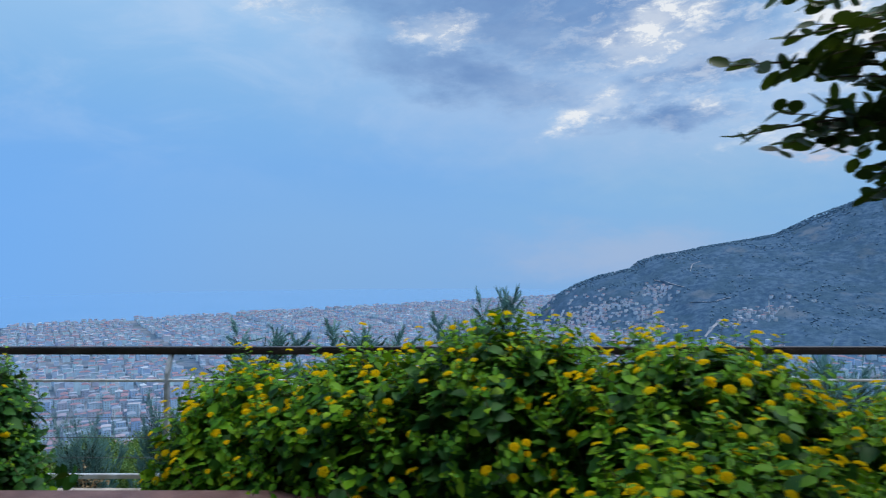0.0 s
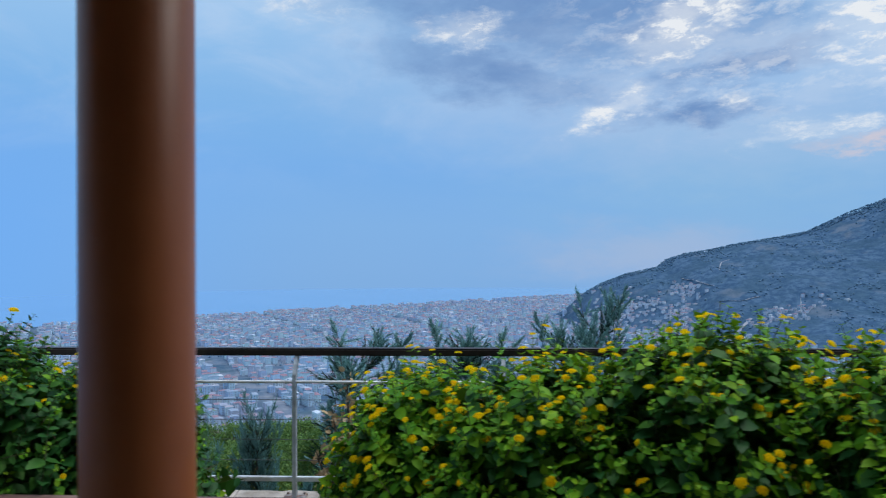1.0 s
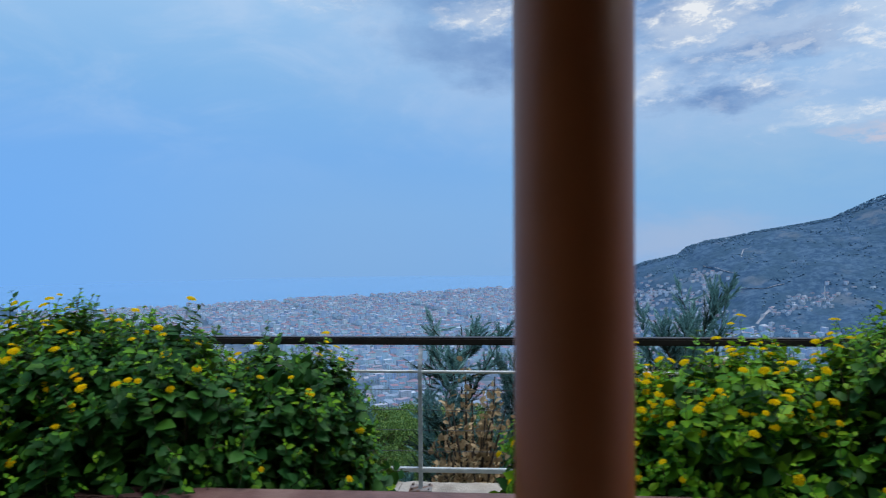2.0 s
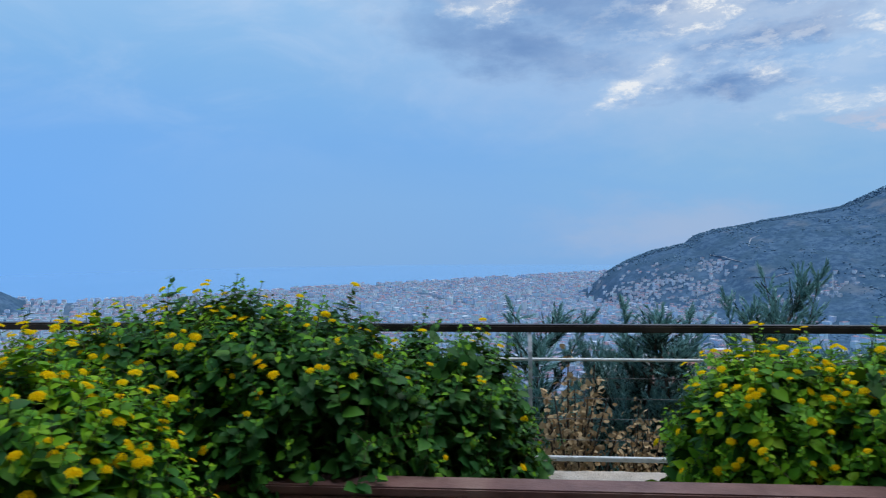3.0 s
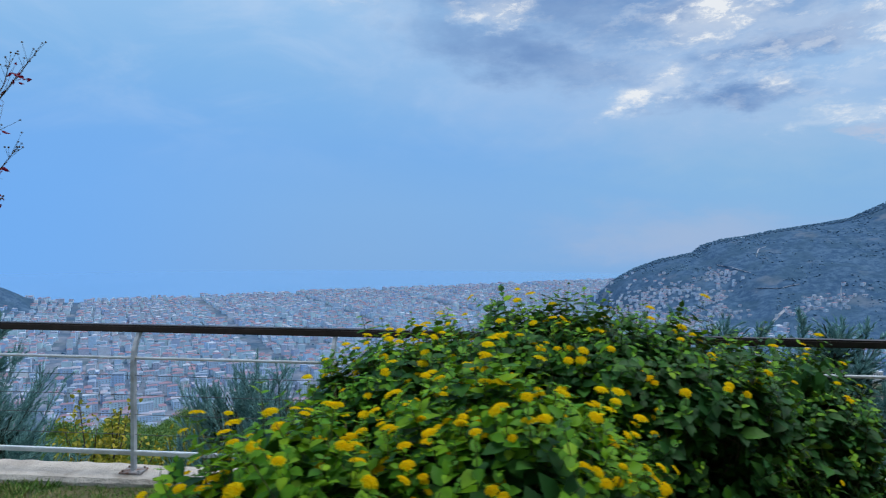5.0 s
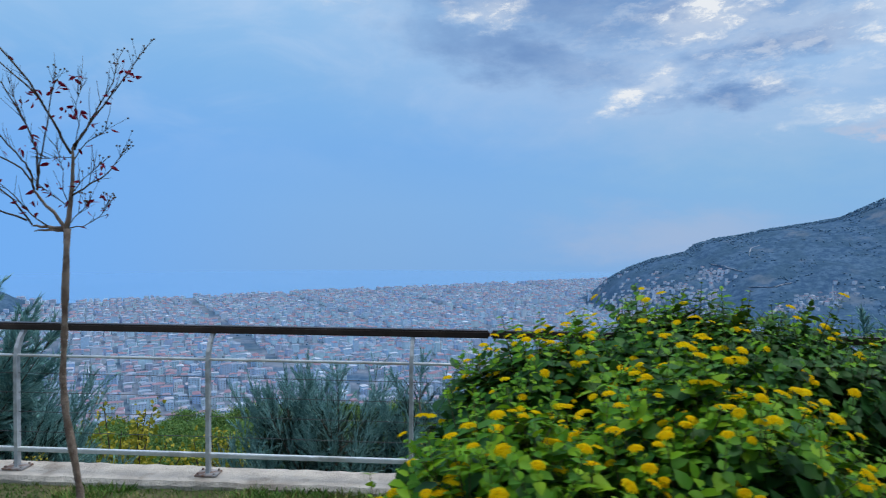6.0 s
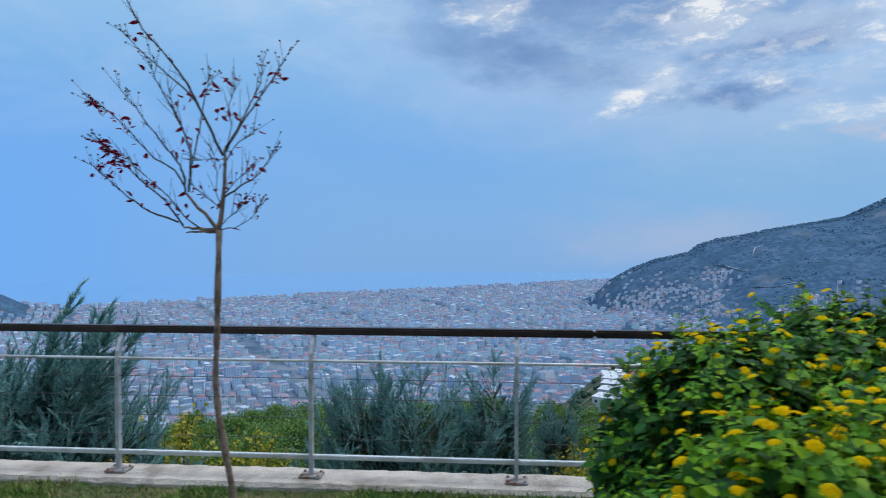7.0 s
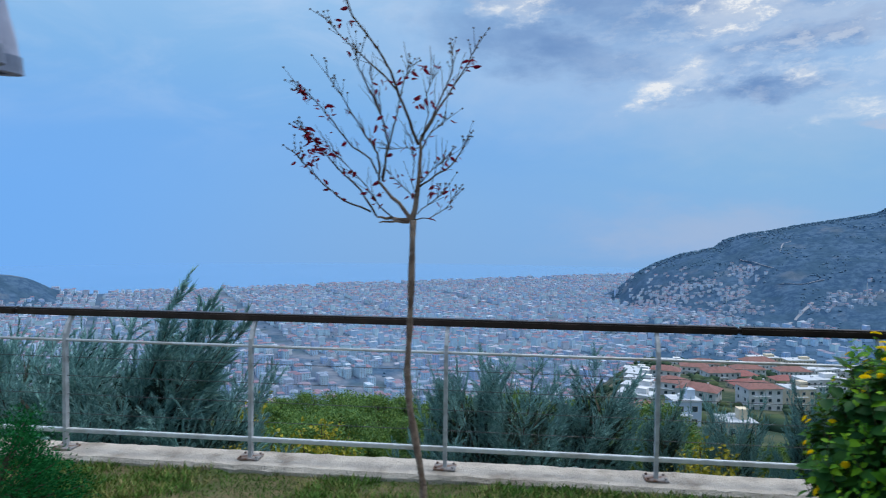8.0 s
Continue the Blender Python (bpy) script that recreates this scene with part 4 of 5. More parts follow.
DRY, YELLOW = shrub_mesh(21, 1.0, 0.30, 40, 0.036, M["dry_leaf"]), shrub_mesh(22, 1.0, 0.55, 44, 0.032, M["yellow_leaf"], 110)
for x, y, z, size in ((-1.72, 5.80, -0.8, 1.62), (-1.22, 5.85, -0.8, 1.22), (-3.02, 5.95, -0.7, 0.72)):
    plant("dry_shrub", DRY, (x, y, z), "shrub with dry tan seed heads behind the railing", "shrub", "dry shrubs", size, 40 * x, parts=("stem", "foliage"))
for x, y, top, size in ((-4.45, 6.05, 0.05, 1.0), (-11.2, 12.2, -1.4, 2.9), (-9.6, 12.6, -1.9, 2.3), (-8.6, 6.3, -0.25, 0.6), (-7.6, 6.4, -0.35, 0.5), (-3.9, 9.5, -1.2, 1.5)):
    plant("yellowing_shrub", YELLOW, (x, y, top - 0.98 * size), "green shrub turning yellow on the slope", "shrub", "yellowing shrubs", size, 57 * x, parts=("stem", "foliage"))


# ---- trees of the slope below ----
def crown_tree(seed, tall, wide, clumps, leaf, mat):
    r = np.random.default_rng(seed)
    bm = tube([(0, 0, 0), (0.1, 0, tall * 0.4), (0.05, 0.1, tall * 0.8)], [0.16, 0.11, 0.04], 7)
    P, A = [], []
    for k in range(clumps):
        h = r.uniform(0.22, 1.0)
        a = r.uniform(0, 6.3)
        rad = wide * (1.1 - 0.75 * h ** 1.6) * math.sqrt(r.uniform(0.15, 1.0))
        c = np.array([rad * math.cos(a), rad * math.sin(a), tall * h * 0.92])
        tube([(0.04, 0, c[2] * 0.7), tuple(c * np.array([0.6, 0.6, 0.92])), tuple(c)], [0.05, 0.03, 0.012], 4, bm)
        m = 240
        P.append(c + r.normal(0, 1, (m, 3)) * np.array([0.42, 0.42, 0.30]) * wide * 0.32)
        A.append(unit(r.normal(size=(m, 3)) + np.array([0, 0, 0.4])))
    P, A = np.concatenate(P), np.concatenate(A)
    v, f = leaves(P, A, unit(r.normal(size=P.shape) + np.array([0, 0, 0.8])), leaf * r.uniform(0.6, 1.3, len(P)), SLIM * np.array([1, 1.7, 1]), SLIM_TRI)
    me = bpy.data.meshes.new("trunk")
    bm.to_mesh(me)
    bm.free()
    me.materials.append(M["dark_bark"])
    return me, mesh_of("crown", v, f, [mat])


GREEN = [crown_tree(31, 5.0, 1.9, 46, 0.13, M["green_tree"]), crown_tree(32, 5.2, 1.5, 42, 0.11, M["green_tree"]), crown_tree(33, 4.6, 2.3, 52, 0.14, M["green_tree"])]
r_tree = np.random.default_rng(12)
for k in range(230):
    bearing = math.radians(r_tree.uniform(-50, 44))
    away = 16 * (150 / 16) ** ((k + 0.5) / 230)
    x, y = -3 + away * math.sin(bearing), away * math.cos(bearing)
    base = float(land(x, y))
    drop = 0.252 if bearing < 0.06 else 0.295
    height = max((1.8 - drop * math.hypot(x, y)) - base, 1.2) * r_tree.uniform(0.82, 1.1)
    kind = int(r_tree.integers(3))
    plant("green_tree", GREEN[kind], (x, y, base - 0.1), "dark green tree on the slope below the terrace", "tree", "trees on the slope", height / (4.9, 5.1, 4.6)[kind] * 1.3, r_tree.uniform(0, 360), 1 / 1.3)


# ---- houses of the near valley ----
def add_house(x, y, w, d, floors, turn, roof, wall, label):
    z = float(land(x, y))
    house = thing("house", (x, y, z - 0.5), label, "house", "houses of the valley", turn=turn)
    tall = floors * 2.75 + 0.5
    part("wall", box((w, d, tall + 3), (0, 0, tall / 2 - 1.5)), M[wall], house)
    if roof in ("roof_tile", "dark_roof"):
        bm = bmesh.new()
        e, rise = 0.7, min(w, d) * 0.24
        low = [bm.verts.new((sx * (w / 2 + e), sy * (d / 2 + e), tall + 0.05)) for sx, sy in ((-1, -1), (1, -1), (1, 1), (-1, 1))]
        ins = max((w - d) / 2, 0.5)
        top = [bm.verts.new((-ins, 0, tall + rise)), bm.verts.new((ins, 0, tall + rise))]
        for f in ((low[0], low[1], top[1], top[0]), (low[2], low[3], top[0], top[1]), (low[1], low[2], top[1]), (low[3], low[0], top[0]), tuple(low[::-1])):
            bm.faces.new(f)
        cover = part("roof", bm, M[roof], house)
        part("chimney", box((0.6, 0.6, 1.4), (w * 0.2, d * 0.15, tall + rise * 0.8)), M["plaster"], cover)
    else:
        part("roof", box((w + 0.5, d + 0.5, 0.35), (0, 0, tall + 0.18), 0.05), M[roof], house)
        part("stair_head", box((w * 0.3, d * 0.4, 2.0), (w * 0.2, 0.0, tall + 1.3)), M[wall], house)
        part("water_tank", tube([(-w * 0.25, -d * 0.1, tall + 1.1), (-w * 0.25 + 1.2, -d * 0.1, tall + 1.1)], 0.4, 10), M["white_roof"], house)
    for f in range(floors):
        part("balcony", box((w * 0.5, 1.1, 0.16), (-w * 0.12, -d / 2 - 0.5, 0.6 + 2.75 * f)), M["plaster"], house)
        bays = max(int(w / 3), 2)
        for k in range(bays):
            cx = (k + 0.5) / bays * w - w / 2
            win = part("window", box((1.35, 0.10, 1.35), (cx, -d / 2 - 0.01, 1.8 + 2.75 * f)), M["rail_white"], house)
            part("pane", box((1.15, 0.06, 1.15), (cx, -d / 2 - 0.05, 1.8 + 2.75 * f)), M["glass"], win)
        for k in range(max(int(d / 3.5), 1)):
            cy = (k + 0.5) / max(int(d / 3.5), 1) * d - d / 2
            for sx in (-1, 1):
                win = part("window", box((0.10, 1.2, 1.3), (sx * (w / 2 + 0.01), cy, 1.8 + 2.75 * f)), M["rail_white"], house)
                part("pane", box((0.06, 1.0, 1.1), (sx * (w / 2 + 0.05), cy, 1.8 + 2.75 * f)), M["glass"], win)
    return house


ORANGE = "white two-storey house with an orange tiled hip roof"
for x, y, w, d, floors, turn in ((36, 216, 9, 7, 1, -20), (59, 282, 12, 9, 2, -24), (63, 256, 14, 9, 2, -30), (73, 357, 14, 9, 2, -18), (104, 420, 16, 10, 2, -10), (105, 372, 18, 10, 2, 12),
                                 (83, 252, 13, 9, 3, 12), (146, 452, 20, 11, 2, 8), (186, 482, 22, 12, 2, 5), (176, 520, 24, 12, 3, 14), (132, 500, 20, 11, 2, -12)):
    add_house(x, y, w, d, floors, turn, "roof_tile", "plaster", ORANGE)
for x, y, w, d, floors, turn in ((105, 331, 15, 10, 1, 10), (197, 440, 16, 10, 1, -8), (128, 410, 17, 10, 1, 20), (150, 400, 15, 10, 1, 10)):
    add_house(x, y, w, d, floors, turn, "dark_roof", "cream_plaster", "cream house with a dark red roof among trees")
for x, y, w, d, floors, turn in ((138, 330, 22, 10, 3, 16), (196, 500, 22, 12, 2, 20), (222, 520, 24, 12, 2, 24), (252, 530, 26, 12, 2, 28), (118, 540, 18, 12, 1, -6), (284, 540, 24, 12, 3, 30), (-95, 330, 20, 14, 2, 12)):
    add_house(x, y, w, d, floors, turn, "white_roof", "plaster", "white flat-roofed apartment house with balconies")
for x, y, w, d, floors, turn in ((100, 262, 10, 9, 3, 14), (198, 570, 24, 12, 3, 8), (230, 580, 24, 12, 3, 10)):
    add_house(x, y, w, d, floors, turn, "white_roof", "cream_plaster", "cream flat-roofed apartment house")
add_house(30, 146, 6, 5, 2, 8, "white_roof", "blue_plaster", "small pale blue house with a roof tank")
add_house(35, 128, 6, 5, 1, 5, "white_roof", "cream_plaster", "small cream flat-roofed outbuilding")
add_house(-9, 84, 5, 4, 1, 10, "white_roof", "cream_plaster", "small beige hut beside the trees")
for k in range(6):
    add_house(39 + 7.2 * k, 252 + 30 * k + 2 * k * k, 13 + 0.6 * k, 8, 2, -30 + 3 * k, "white_roof", "plaster", "white terraced house stepping up the valley")


# ---- roads and minarets ----
def ribbon(name, points, width, label):
    """A road laid on the land along a smooth line."""
    line = np.array(points, float)
    t = np.linspace(0, len(line) - 1, 40 * (len(line) - 1))
    x, y = np.interp(t, np.arange(len(line)), line[:, 0]), np.interp(t, np.arange(len(line)), line[:, 1])
    for _ in range(30):
        x[1:-1], y[1:-1] = (x[:-2] + x[1:-1] + x[2:]) / 3, (y[:-2] + y[1:-1] + y[2:]) / 3
    n = unit(np.stack([-np.gradient(y), np.gradient(x)], -1)) * width / 2
    a, b = np.stack([x, y], -1) + n, np.stack([x, y], -1) - n
    z = np.maximum(land(a[:, 0], a[:, 1]), land(b[:, 0], b[:, 1])) + 0.4
    v = np.stack([np.column_stack([a, z]), np.column_stack([b, z])], 1).reshape(-1, 3)
    k = np.arange(len(x) - 1) * 2
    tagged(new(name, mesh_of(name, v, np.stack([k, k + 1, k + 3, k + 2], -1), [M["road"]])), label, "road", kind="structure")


ribbon("road_valley", [(570, 1620), (677, 1765), (727, 1804), (751, 1821), (778, 1845)], 10, "pale highway climbing the far valley")
ribbon("road_hill", [(721, 2252), (743, 2163), (773, 2104)], 3.5, "pale track on the far hillside")
ribbon("road_terrace", [(751, 2003), (812, 1961), (860, 1969)], 4, "pale cut terrace on the far hillside")
ribbon("road_quarter", [(554, 2029), (576, 1938), (591, 1841)], 4, "street between the hillside houses")
ribbon("road_zigzag", [(827, 2207), (865, 2287), (899, 2305)], 3, "pale winding track below the ridge")


def add_minaret(x, y, tall):
    ob = thing("minaret", (x, y, float(land(x, y)) - 1), "slender white minaret above the roofs", "minaret", "minarets")
    part("shaft", tube([(0, 0, 0), (0, 0, tall * 0.62), (0, 0, tall * 0.66), (0, 0, tall * 0.88)], [1.5, 1.2, 1.0, 0.9], 12), M["plaster"], ob)
    part("balcony", tube([(0, 0, tall * 0.60), (0, 0, tall * 0.64)], [1.3, 2.1], 12), M["plaster"], ob)
    part("spire", tube([(0, 0, tall * 0.88), (0, 0, tall)], [1.1, 0.08], 12), M["hazy_town_roof"], ob)


for x, y, tall in ((600, 1985, 40), (905, 1830, 46), (-640, 1250, 44), (-120, 1500, 40)):
    add_minaret(x, y, tall)


# ---- young crape myrtle on the lawn ----
def add_young_tree():
    fork = Vector((-6.556, 3.715, 1.795))
    base = Vector((-6.53, 3.70, -0.09))
    tree = thing("young_tree", base, "young bare crape myrtle with a few red leaves", "tree")
    o = fork - base
    trunk = [(0.05, 0, 0), (0.02, 0, 0.12), (-0.02, 0, 0.22), (0.0, 0, 0.34), (0.042, 0, 0.47), (0.04, 0, 0.60), (0.015, 0, 0.74), (-0.03, 0, 0.98), (-0.045, 0, 1.16), (-0.035, 0, 1.36), (-0.03, 0, 1.55), (o.x, o.y, o.z)]
    smooth_line = []
    for a, b in zip(trunk, trunk[1:]):
        smooth_line += [tuple(Vector(a).lerp(Vector(b), t)) for t in (0, 0.33, 0.66)]
    smooth_line.append(trunk[-1])
    r = random.Random(5)
    radii = [0.0205 - 0.007 * k / len(smooth_line) + r.uniform(-0.0025, 0.0035) for k in range(len(smooth_line))]
    part("trunk", tube(smooth_line, radii, 10), M["bark"], tree, "slim crooked grey-brown trunk", smooth=True)
    # limbs: parent and the place of its joint, then side and rise of each further bend in metres from the fork, and thickness
    limbs = {"main": (None, [(0, 0), (0.024, 0.09), (0.035, 0.23), (0.040, 0.35), (0.043, 0.40)], 0.015),
             "stub": (None, [(0, 0), (-0.10, 0.008), (-0.17, 0.013)], 0.011), "stub_low": (None, [(-0.01, -0.008), (-0.10, -0.005), (-0.158, -0.013)], 0.008),
             "second": (None, [(0, 0), (-0.064, 0.08), (-0.158, 0.174), (-0.16, 0.19)], 0.011),
             "tall_a": ("main", [(0.03, 0.36), (-0.024, 0.47), (-0.09, 0.60), (-0.145, 0.71), (-0.225, 0.815), (-0.37, 0.976), (-0.44, 1.10), (-0.47, 1.17)], 0.0075),
             "tall_b": ("tall_a", [(-0.09, 0.61), (-0.17, 0.695), (-0.265, 0.775), (-0.385, 0.88), (-0.465, 0.965)], 0.005),
             "right_a": ("main", [(0.043, 0.40), (0.123, 0.51), (0.216, 0.64), (0.297, 0.75), (0.35, 0.84)], 0.006),
             "right_b": ("main", [(0.043, 0.38), (0.10, 0.49), (0.165, 0.60), (0.216, 0.71), (0.23, 0.81)], 0.0055),
             "right_c": ("main", [(0.043, 0.33), (0.096, 0.415), (0.19, 0.48)], 0.0035), "right_d": ("main", [(0.037, 0.16), (0.11, 0.214), (0.19, 0.254), (0.256, 0.334), (0.283, 0.374)], 0.005),
             "right_e": ("main", [(0.03, 0.17), (0.096, 0.24), (0.176, 0.307)], 0.003), "low_right": (None, [(0.008, 0.005), (0.083, 0.013), (0.163, 0.053), (0.216, 0.12)], 0.0032),
             "low_twig": ("main", [(0.024, 0.03), (0.096, 0.094), (0.14, 0.14)], 0.0028),
             "left_a": ("second", [(-0.16, 0.19), (-0.17, 0.28), (-0.198, 0.334), (-0.29, 0.44), (-0.37, 0.55), (-0.49, 0.695)], 0.006),
             "left_b": ("second", [(-0.145, 0.19), (-0.136, 0.28), (-0.13, 0.374), (-0.17, 0.495), (-0.25, 0.64), (-0.305, 0.735), (-0.33, 0.80)], 0.006),
             "left_c": ("second", [(-0.145, 0.20), (-0.13, 0.307), (-0.083, 0.51), (-0.05, 0.68), (-0.037, 0.73)], 0.005),
             "left_d": ("second", [(-0.172, 0.22), (-0.21, 0.294), (-0.318, 0.348), (-0.43, 0.47), (-0.54, 0.575), (-0.64, 0.64)], 0.005),
             "left_e": ("stub", [(-0.17, 0.02), (-0.265, 0.147), (-0.40, 0.254), (-0.52, 0.374), (-0.60, 0.43)], 0.0055), "left_f": ("stub", [(-0.20, 0.04), (-0.345, 0.094), (-0.45, 0.16), (-0.56, 0.254), (-0.64, 0.32)], 0.005),
             "left_g": ("stub", [(-0.09, 0.01), (-0.17, 0.067), (-0.24, 0.16), (-0.345, 0.25), (-0.47, 0.36)], 0.004),
             "mid_a": ("main", [(0.02, 0.11), (-0.037, 0.147), (-0.118, 0.214)], 0.0032), "mid_b": ("main", [(0.03, 0.10), (-0.01, 0.18), (0.0, 0.28), (-0.03, 0.40)], 0.003),
             "mid_c": ("main", [(0.04, 0.345), (-0.05, 0.345), (-0.118, 0.34)], 0.0022), "mid_d": ("left_b", [(-0.17, 0.49), (-0.22, 0.60), (-0.245, 0.70)], 0.003), "mid_e": ("main", [(0.043, 0.39), (0.07, 0.50), (0.06, 0.60), (0.10, 0.72)], 0.003)}
    depths = {"tall_a": -0.36, "tall_b": -0.06, "right_a": 0.16, "right_b": 0.16, "right_c": 0.10, "right_d": 0.08, "left_a": -0.24, "left_b": -0.18, "left_c": -0.06, "left_d": -0.26, "left_e": -0.22, "left_f": -0.20, "left_g": -0.18}
    made, P, A, S, BP = {}, [], [], [], []
    for name, (source, ends, thick) in limbs.items():
        depth = depths.get(name, r.uniform(-0.08, 0.08)) if thick < 0.0078 else 0.0
        dy = 0.0
        if source:
            dy = min(made[source], key=lambda p: abs(p.x - o.x - ends[0][0]) + abs(p.z - o.z - ends[0][1])).y - o.y
        pts = []
        for k, (dx, dz) in enumerate(ends):
            deep = dy + depth * (k / (len(ends) - 1)) ** 1.2
            pts.append(o + Vector(((dx - 1.35) * (1 + deep / 3.1) + 1.342, deep, dz * (1 + deep / 3.1))))
        line = []
        for a, b in zip(pts, pts[1:]):
            line += [a.lerp(b, t) + Vector((r.uniform(-1, 1), r.uniform(-1, 1), r.uniform(-1, 1))) * 0.0035 for t in (0, 0.33, 0.66)]
        line.append(pts[-1])
        made[name] = pts
        part("limb" if thick > 0.0075 else "branch", tube(line, [thick * (1 - 0.72 * k / len(line)) for k in range(len(line))], 6), M["bark"] if thick > 0.0075 else M["dark_bark"], tree, smooth=True)
        if thick > 0.0075:
            continue
        # twigs with seed pods at the ends
        bm = bmesh.new()
        for k in range(len(line) // 3, len(line)):
            for _ in range(1 if k < len(line) - 3 else 3):
                d = (line[k] - line[k - 1]).normalized() + Vector((r.uniform(-1, 1), r.uniform(-1, 1), r.uniform(-0.3, 1))) * 0.8
                end = line[k] + d * r.uniform(0.02, 0.07)
                tube([line[k], end], [0.0016, 0.0008], 4, bm)
                if k > len(line) - 5:
                    BP.append(end)
        tagged(part("twig_spray", bm, M["dark_bark"], tree), kind="stuff")
        share = 40 if name == "left_e" else 26 if name == "left_d" else 9 if name in ("left_g", "right_a", "left_f") else 3
        for _ in range(share):
            k = r.randrange(len(line) * (5 if share > 9 else 2) // 8, len(line))
            P.append(line[k] + Vector((r.uniform(-1, 1), r.uniform(-1, 1), r.uniform(-1, 1))) * 0.022)
            A.append((r.uniform(-1, 1), r.uniform(-1, 1), r.uniform(-0.9, 0.3)))
            S.append(r.uniform(0.028, 0.048))
    # thin side shoots
    for _ in range(22):
        a = made[r.choice([k for k in made if k not in ("stub", "stub_low", "low_right", "main", "second")])]
        k = max(r.randrange(1, len(a)), len(a) // 2)
        start = a[k - 1].lerp(a[k], r.random())
        out = Vector(((start.x - o.x) * 0.7 + r.uniform(-0.14, 0.10), r.uniform(-0.2, 0.2), 0.22 + r.random() * 0.2)).normalized()
        length = r.uniform(0.05, 0.15)
        line = [start + out * length * t + Vector((0, 0, 0.05 * t * t)) + Vector((r.uniform(-1, 1), 0, r.uniform(-1, 1))) * 0.004 for t in (0, 0.35, 0.7, 1.0)]
        part("shoot", tube(line, [0.0022, 0.0018, 0.0014, 0.001], 4), M["dark_bark"], tree, smooth=True)
        BP.append(line[-1])
    # tufts of red leaves: side, rise, spread, count
    for dx, dz, spread, count in ((-0.52, 0.33, 0.045, 26), (0.15, 0.145, 0.03, 12), (0.176, 0.31, 0.015, 5), (0.30, 0.75, 0.03, 8), (-0.05, 0.69, 0.025, 7), (0.055, 0.575, 0.025, 7), (-0.02, 0.56, 0.02, 5), (0.06, 0.735, 0.02, 4), (-0.158, 0.64, 0.025, 6),
                                  (-0.37, 0.96, 0.015, 3), (-0.345, 0.24, 0.02, 4), (-0.21, 0.38, 0.025, 4), (-0.15, 0.44, 0.02, 3), (-0.12, 0.21, 0.03, 5), (-0.155, 0.13, 0.02, 3), (-0.32, 0.385, 0.025, 4), (0.015, 0.33, 0.01, 2)):
        for _ in range(count):
            deep = r.uniform(-0.05, 0.05) + (0.1 if dx > 0.1 else 0.35 * min(dx + 0.1, 0.0))
            P.append(o + Vector(((dx - 1.35) * (1 + deep / 3.1) + 1.342, deep, dz * (1 + deep / 3.1))) + Vector((r.gauss(0, 1), r.gauss(0, 1), r.gauss(0, 0.7))) * spread)
            A.append((r.uniform(-1, 1), r.uniform(-1, 1), r.uniform(-0.9, 0.3)))
            S.append(r.uniform(0.030, 0.050))
    one = mesh_of("leaf", LEAF * np.array([1, 0.6, 1]), LEAF_TRI, [M["red_leaf"]])
    for p, a, s in zip(P, A, S):
        ob = child("leaf", one, tree)
        ob.matrix_basis = Matrix.Translation(p) @ Vector(a).to_track_quat("X", "Z").to_matrix().to_4x4() @ pose(0, 0, 0, r.uniform(0, 360)) @ Matrix.Scale(s, 4)
    bm = bmesh.new()
    bmesh.ops.create_icosphere(bm, subdivisions=1, radius=0.0055)
    pod = bpy.data.meshes.new("seed_pod")
    bm.to_mesh(pod)
    bm.free()
    pod.materials.append(M["dark_bark"])
    for p in BP[:150]:
        child("seed_pod", pod, tree).location = p


add_young_tree()


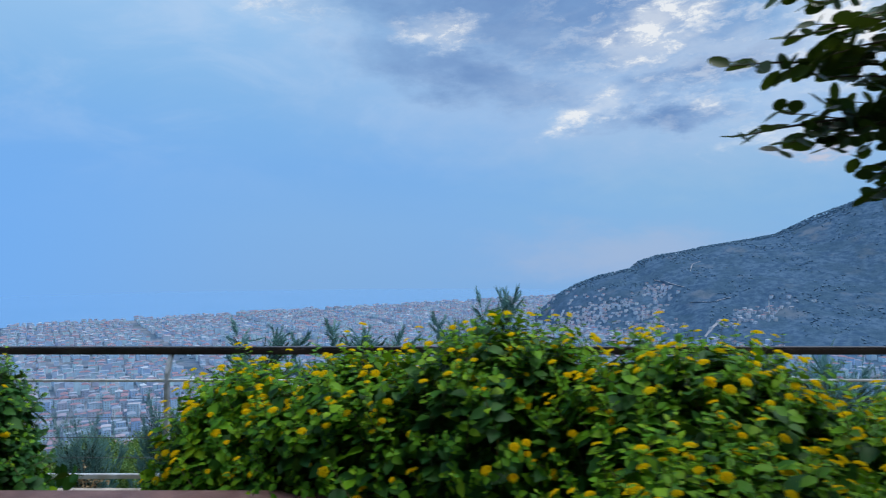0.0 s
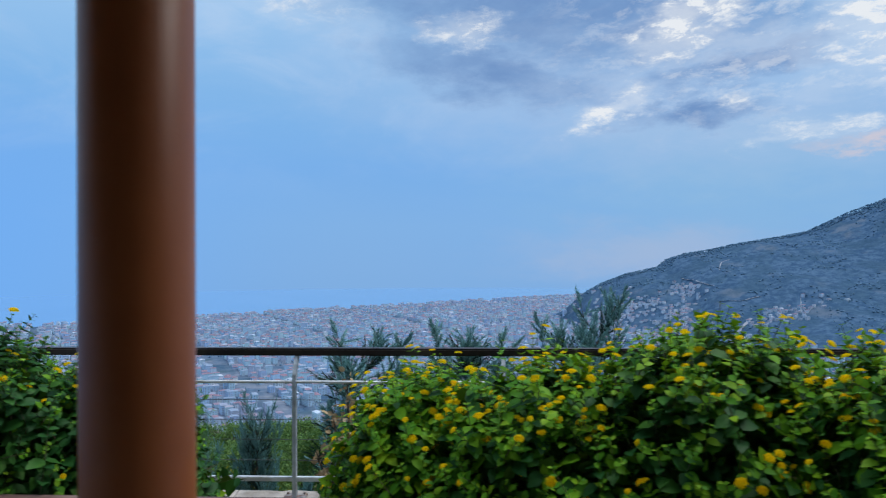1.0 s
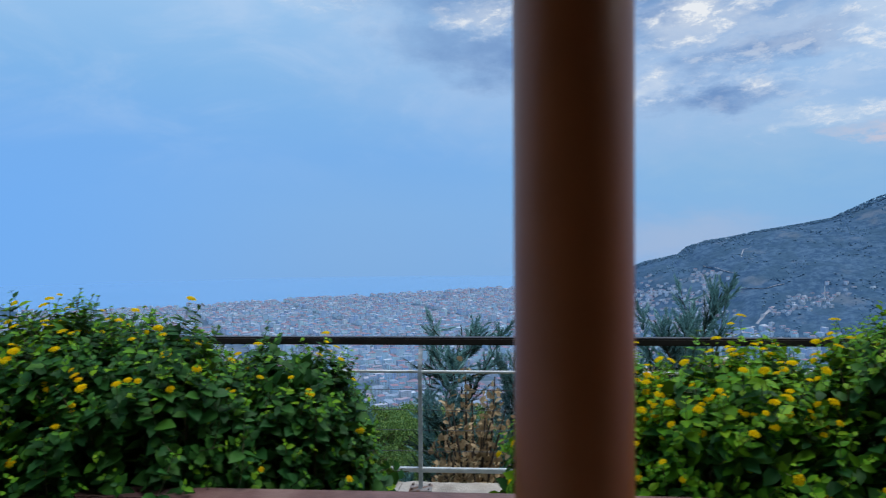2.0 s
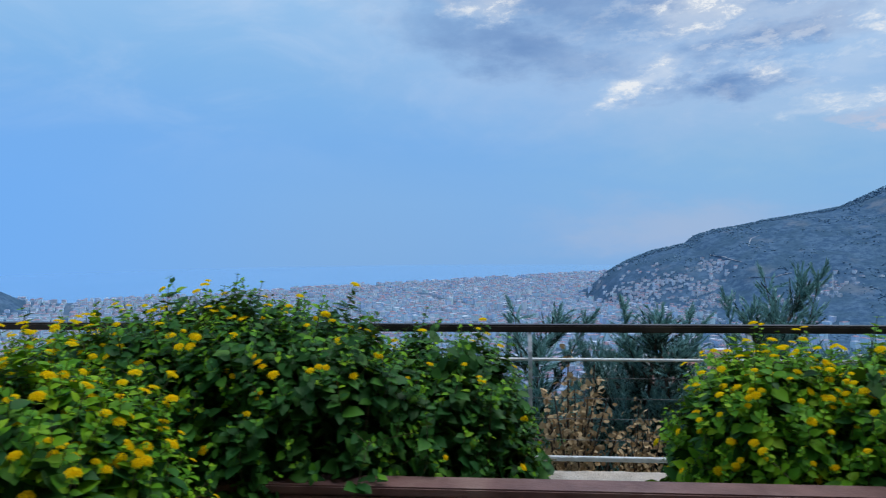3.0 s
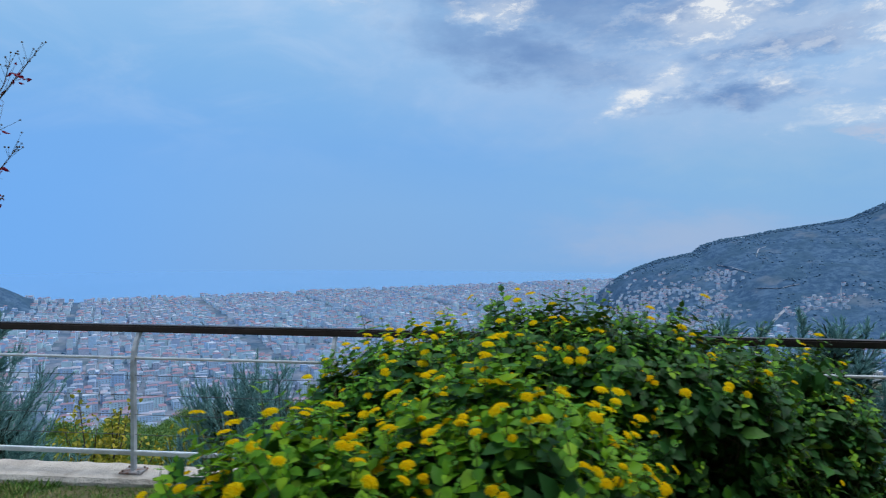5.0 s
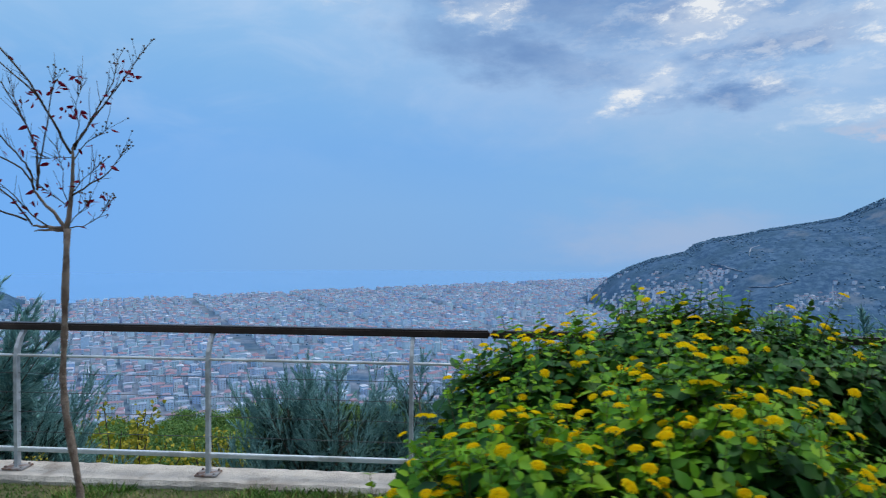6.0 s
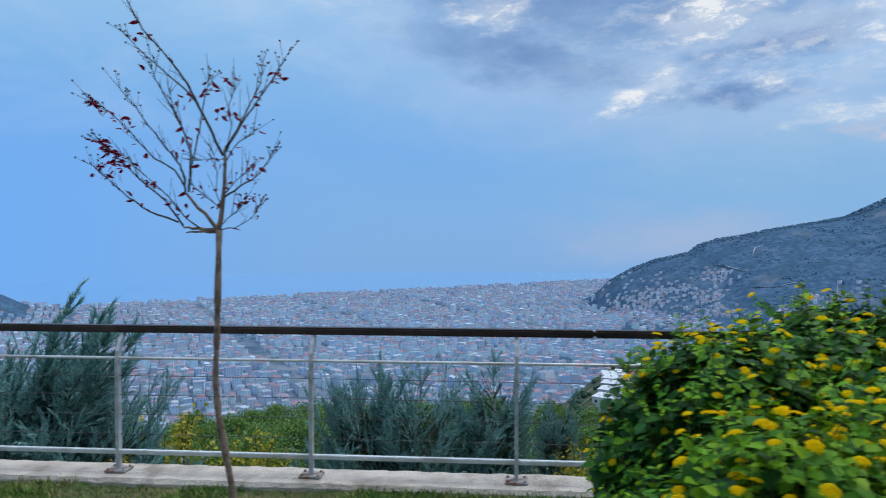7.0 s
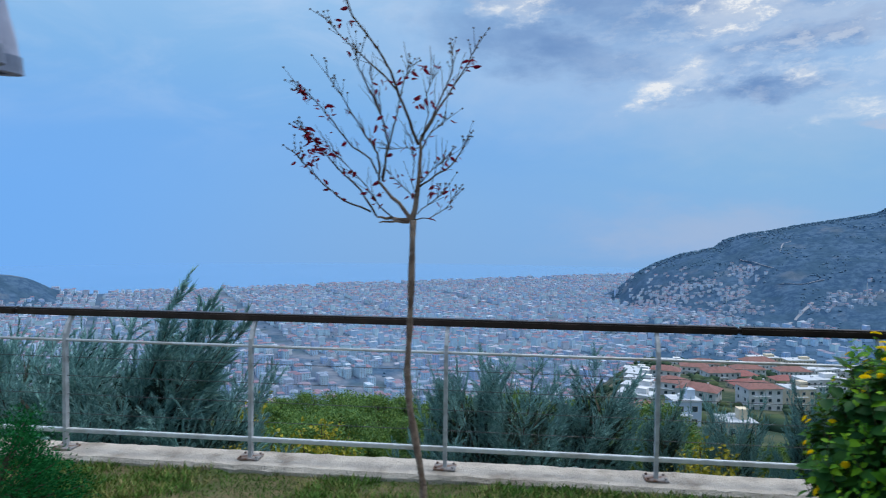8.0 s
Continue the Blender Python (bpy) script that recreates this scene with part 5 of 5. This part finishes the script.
# ---- carob branches that hang in beside the hedge ----
def add_carob():
    tree = thing("carob_tree", (2.81, 2.75, -0.1), "carob tree with dark leathery leaflets overhanging the hedge", "tree")
    r = random.Random(11)
    trunk = [(0, 0, 0), (0.05, 0.02, 0.9), (-0.02, -0.03, 1.7), (-0.1, -0.05, 2.5), (-0.05, 0, 3.3)]
    part("trunk", tube(trunk, [0.13, 0.11, 0.10, 0.08, 0.04], 12), M["dark_bark"], tree, smooth=True)
    P, A, N, S = [], [], [], []
    # sprays seen beside the hedge, then the rest of the crown
    ends = [(-2.02, -0.58, 2.40), (-1.98, -0.58, 2.23), (-1.86, -0.55, 2.24), (-1.77, -0.60, 2.23), (-1.64, -0.56, 2.16), (-1.60, -0.50, 2.10), (-1.82, -0.52, 2.51), (-1.78, -0.60, 2.44), (-1.72, -0.56, 2.37), (-1.68, -0.62, 2.49),
            (-1.84, -0.50, 2.62), (-1.58, -0.55, 2.24), (-1.58, -0.50, 2.38), (-1.72, -0.46, 2.28), (-1.54, -0.60, 2.54), (-1.5, -0.4, 2.3), (-1.35, -0.3, 2.5), (-1.3, -0.5, 2.2), (-0.8, 0.4, 2.9), (0.5, 0.7, 3.0), (0.9, -0.3, 2.8), (0.2, 0.9, 2.6), (-0.3, -0.6, 3.2), (0.6, 0.2, 3.4), (-0.9, 0.1, 3.1)]
    for end in ends:
        e = Vector(end)
        s = Vector(trunk[3]).lerp(Vector(trunk[2]), r.random() * 0.7)
        mid = s.lerp(e, 0.5) + Vector((r.uniform(-0.06, 0.06), r.uniform(-0.1, 0.1), 0.20))
        line = [s.lerp(mid, t).lerp(mid.lerp(e, t), t) for t in np.linspace(0, 1, 12)]
        part("branch", tube(line, [0.013 * (1 - 0.85 * k / 12) for k in range(12)], 6), M["dark_bark"], tree, smooth=True)
        bm = bmesh.new()
        for k in (6, 7, 8, 9, 9, 10, 10, 11):
            d = ((line[k] - line[k - 1]).normalized() + Vector((r.uniform(-1, 1), r.uniform(-1, 1), r.uniform(-0.9, 0.6))) * (0.7 if k < 11 else 0.15)).normalized()
            reach = r.uniform(0.12, 0.19)
            tip = line[k] + d * reach + Vector((0, 0, -0.02))
            tube([line[k], tip], [0.0025, 0.0012], 4, bm)
            side = d.cross(Vector((r.uniform(-0.7, 0.7), r.uniform(-0.7, 0.7), 1))).normalized()
            pairs = r.choice((3, 4, 4))
            for q in range(pairs):
                for sign in (-1, 1):
                    P.append(line[k].lerp(tip, 0.25 + 0.75 * q / (pairs - 1)))
                    A.append(sign * side + d * 0.45 + Vector((0, 0, r.uniform(-0.45, 0.3))))
                    N.append(Vector((r.uniform(-0.9, 0.9), r.uniform(-0.9, 0.9), 0.8)))
                    S.append(r.uniform(0.050, 0.072))
        tagged(part("leaf_stalk", bm, M["dark_bark"], tree), kind="stuff")
    v, f = leaves(np.array(P), np.array(A), unit(np.array(N)), np.array(S), OVAL, OVAL_TRI)
    tagged(child("foliage", mesh_of("foliage", v, f, [M["carob"]], smooth=True), tree), kind="stuff")


add_carob()


# ---- small juniper and closed parasol at the end of the lawn ----
def add_juniper():
    r = np.random.default_rng(41)
    at = (-9.22, 4.15, -0.10)
    ob = thing("juniper_bush", at, "low dense deep green juniper on the lawn", "shrub")
    P, A, S = [], [], []
    bm = bmesh.new()
    for k in range(70):
        d = unit(np.array([r.normal(), r.normal(), abs(r.normal()) * 0.9]))
        end = d * np.array([0.58, 0.55, 0.72]) * r.uniform(0.8, 1.05)
        tube([(0, 0, 0.02), tuple(end * 0.5 + np.array([0, 0, 0.06])), tuple(end)], [0.012, 0.007, 0.003], 4, bm)
        m = 460
        P.append(end * r.uniform(0.72, 1.0, (m, 1)) + r.normal(0, 0.05, (m, 3)))
        A.append(unit(d + 0.9 * unit(r.normal(size=(m, 3)))))
        S.append(r.uniform(0.018, 0.032, m))
    P, A, S = np.concatenate(P), np.concatenate(A), np.concatenate(S)
    v, f = leaves(P, A, unit(r.normal(size=P.shape)), S, SLIM, SLIM_TRI)
    keep = v.reshape(-1, 4, 3)[:, :, 2].min(1) > 0.0
    tagged(child("foliage", mesh_of("foliage", v, f[np.repeat(keep, 2)], [M["juniper"]]), ob), kind="stuff")
    part("branch_frame", bm, M["dark_bark"], ob)


add_juniper()


def add_parasol():
    M["canvas"] = surface("blue_grey_canvas", mottled((0.33, 0.39, 0.56), (0.40, 0.46, 0.62), 8.0), 0.9, bump=0.3, bump_scale=20.0)
    ob = thing("closed_parasol", (-7.15, 1.70, 0.23), "closed parasol with blue-grey canvas on a grey pole", "parasol")
    part("pole", tube([(0, 0, 0.06), (0, 0, 2.9)], 0.028, 16), M["steel"], ob, smooth=True)
    bm = bmesh.new()
    rings = []
    for z, rad in ((1.85, 0.125), (1.90, 0.118), (2.0, 0.098), (2.15, 0.085), (2.4, 0.075), (2.65, 0.055), (2.8, 0.02)):
        rings.append([bm.verts.new((rad * (1 + 0.18 * math.cos(8 * a)) * math.cos(a), rad * (1 + 0.18 * math.cos(8 * a)) * math.sin(a), z)) for a in np.linspace(0, 2 * math.pi, 64, endpoint=False)])
    for a, b in zip(rings, rings[1:]):
        for k in range(64):
            bm.faces.new((a[k], a[(k + 1) % 64], b[(k + 1) % 64], b[k]))
    part("canvas", bm, M["canvas"], ob, "folded blue-grey canvas", smooth=True)
    bm = bmesh.new()
    low = [[bm.verts.new(((rad + 0.126) * (1 + 0.18 * math.cos(8 * a)) * math.cos(a), (rad + 0.126) * (1 + 0.18 * math.cos(8 * a)) * math.sin(a), z)) for a in np.linspace(0, 2 * math.pi, 64, endpoint=False)] for rad, z in ((0.0, 1.865), (0.003, 1.83), (-0.02, 1.83), (-0.02, 1.865))]
    for a, b in zip(low, low[1:] + low[:1]):
        for k in range(64):
            bm.faces.new((a[k], b[k], b[(k + 1) % 64], a[(k + 1) % 64]))
    M["hem"] = surface("slate_hem", mottled((0.20, 0.26, 0.38), (0.27, 0.33, 0.46), 10.0), 0.9, bump=0.3, bump_scale=20.0)
    part("hem", bm, M["hem"], ob, "slate-blue hem")
    part("base", tube([(0, 0, 0), (0, 0, 0.06), (0, 0, 0.09)], [0.28, 0.26, 0.06], 28), M["concrete"], ob, smooth=True)


add_parasol()
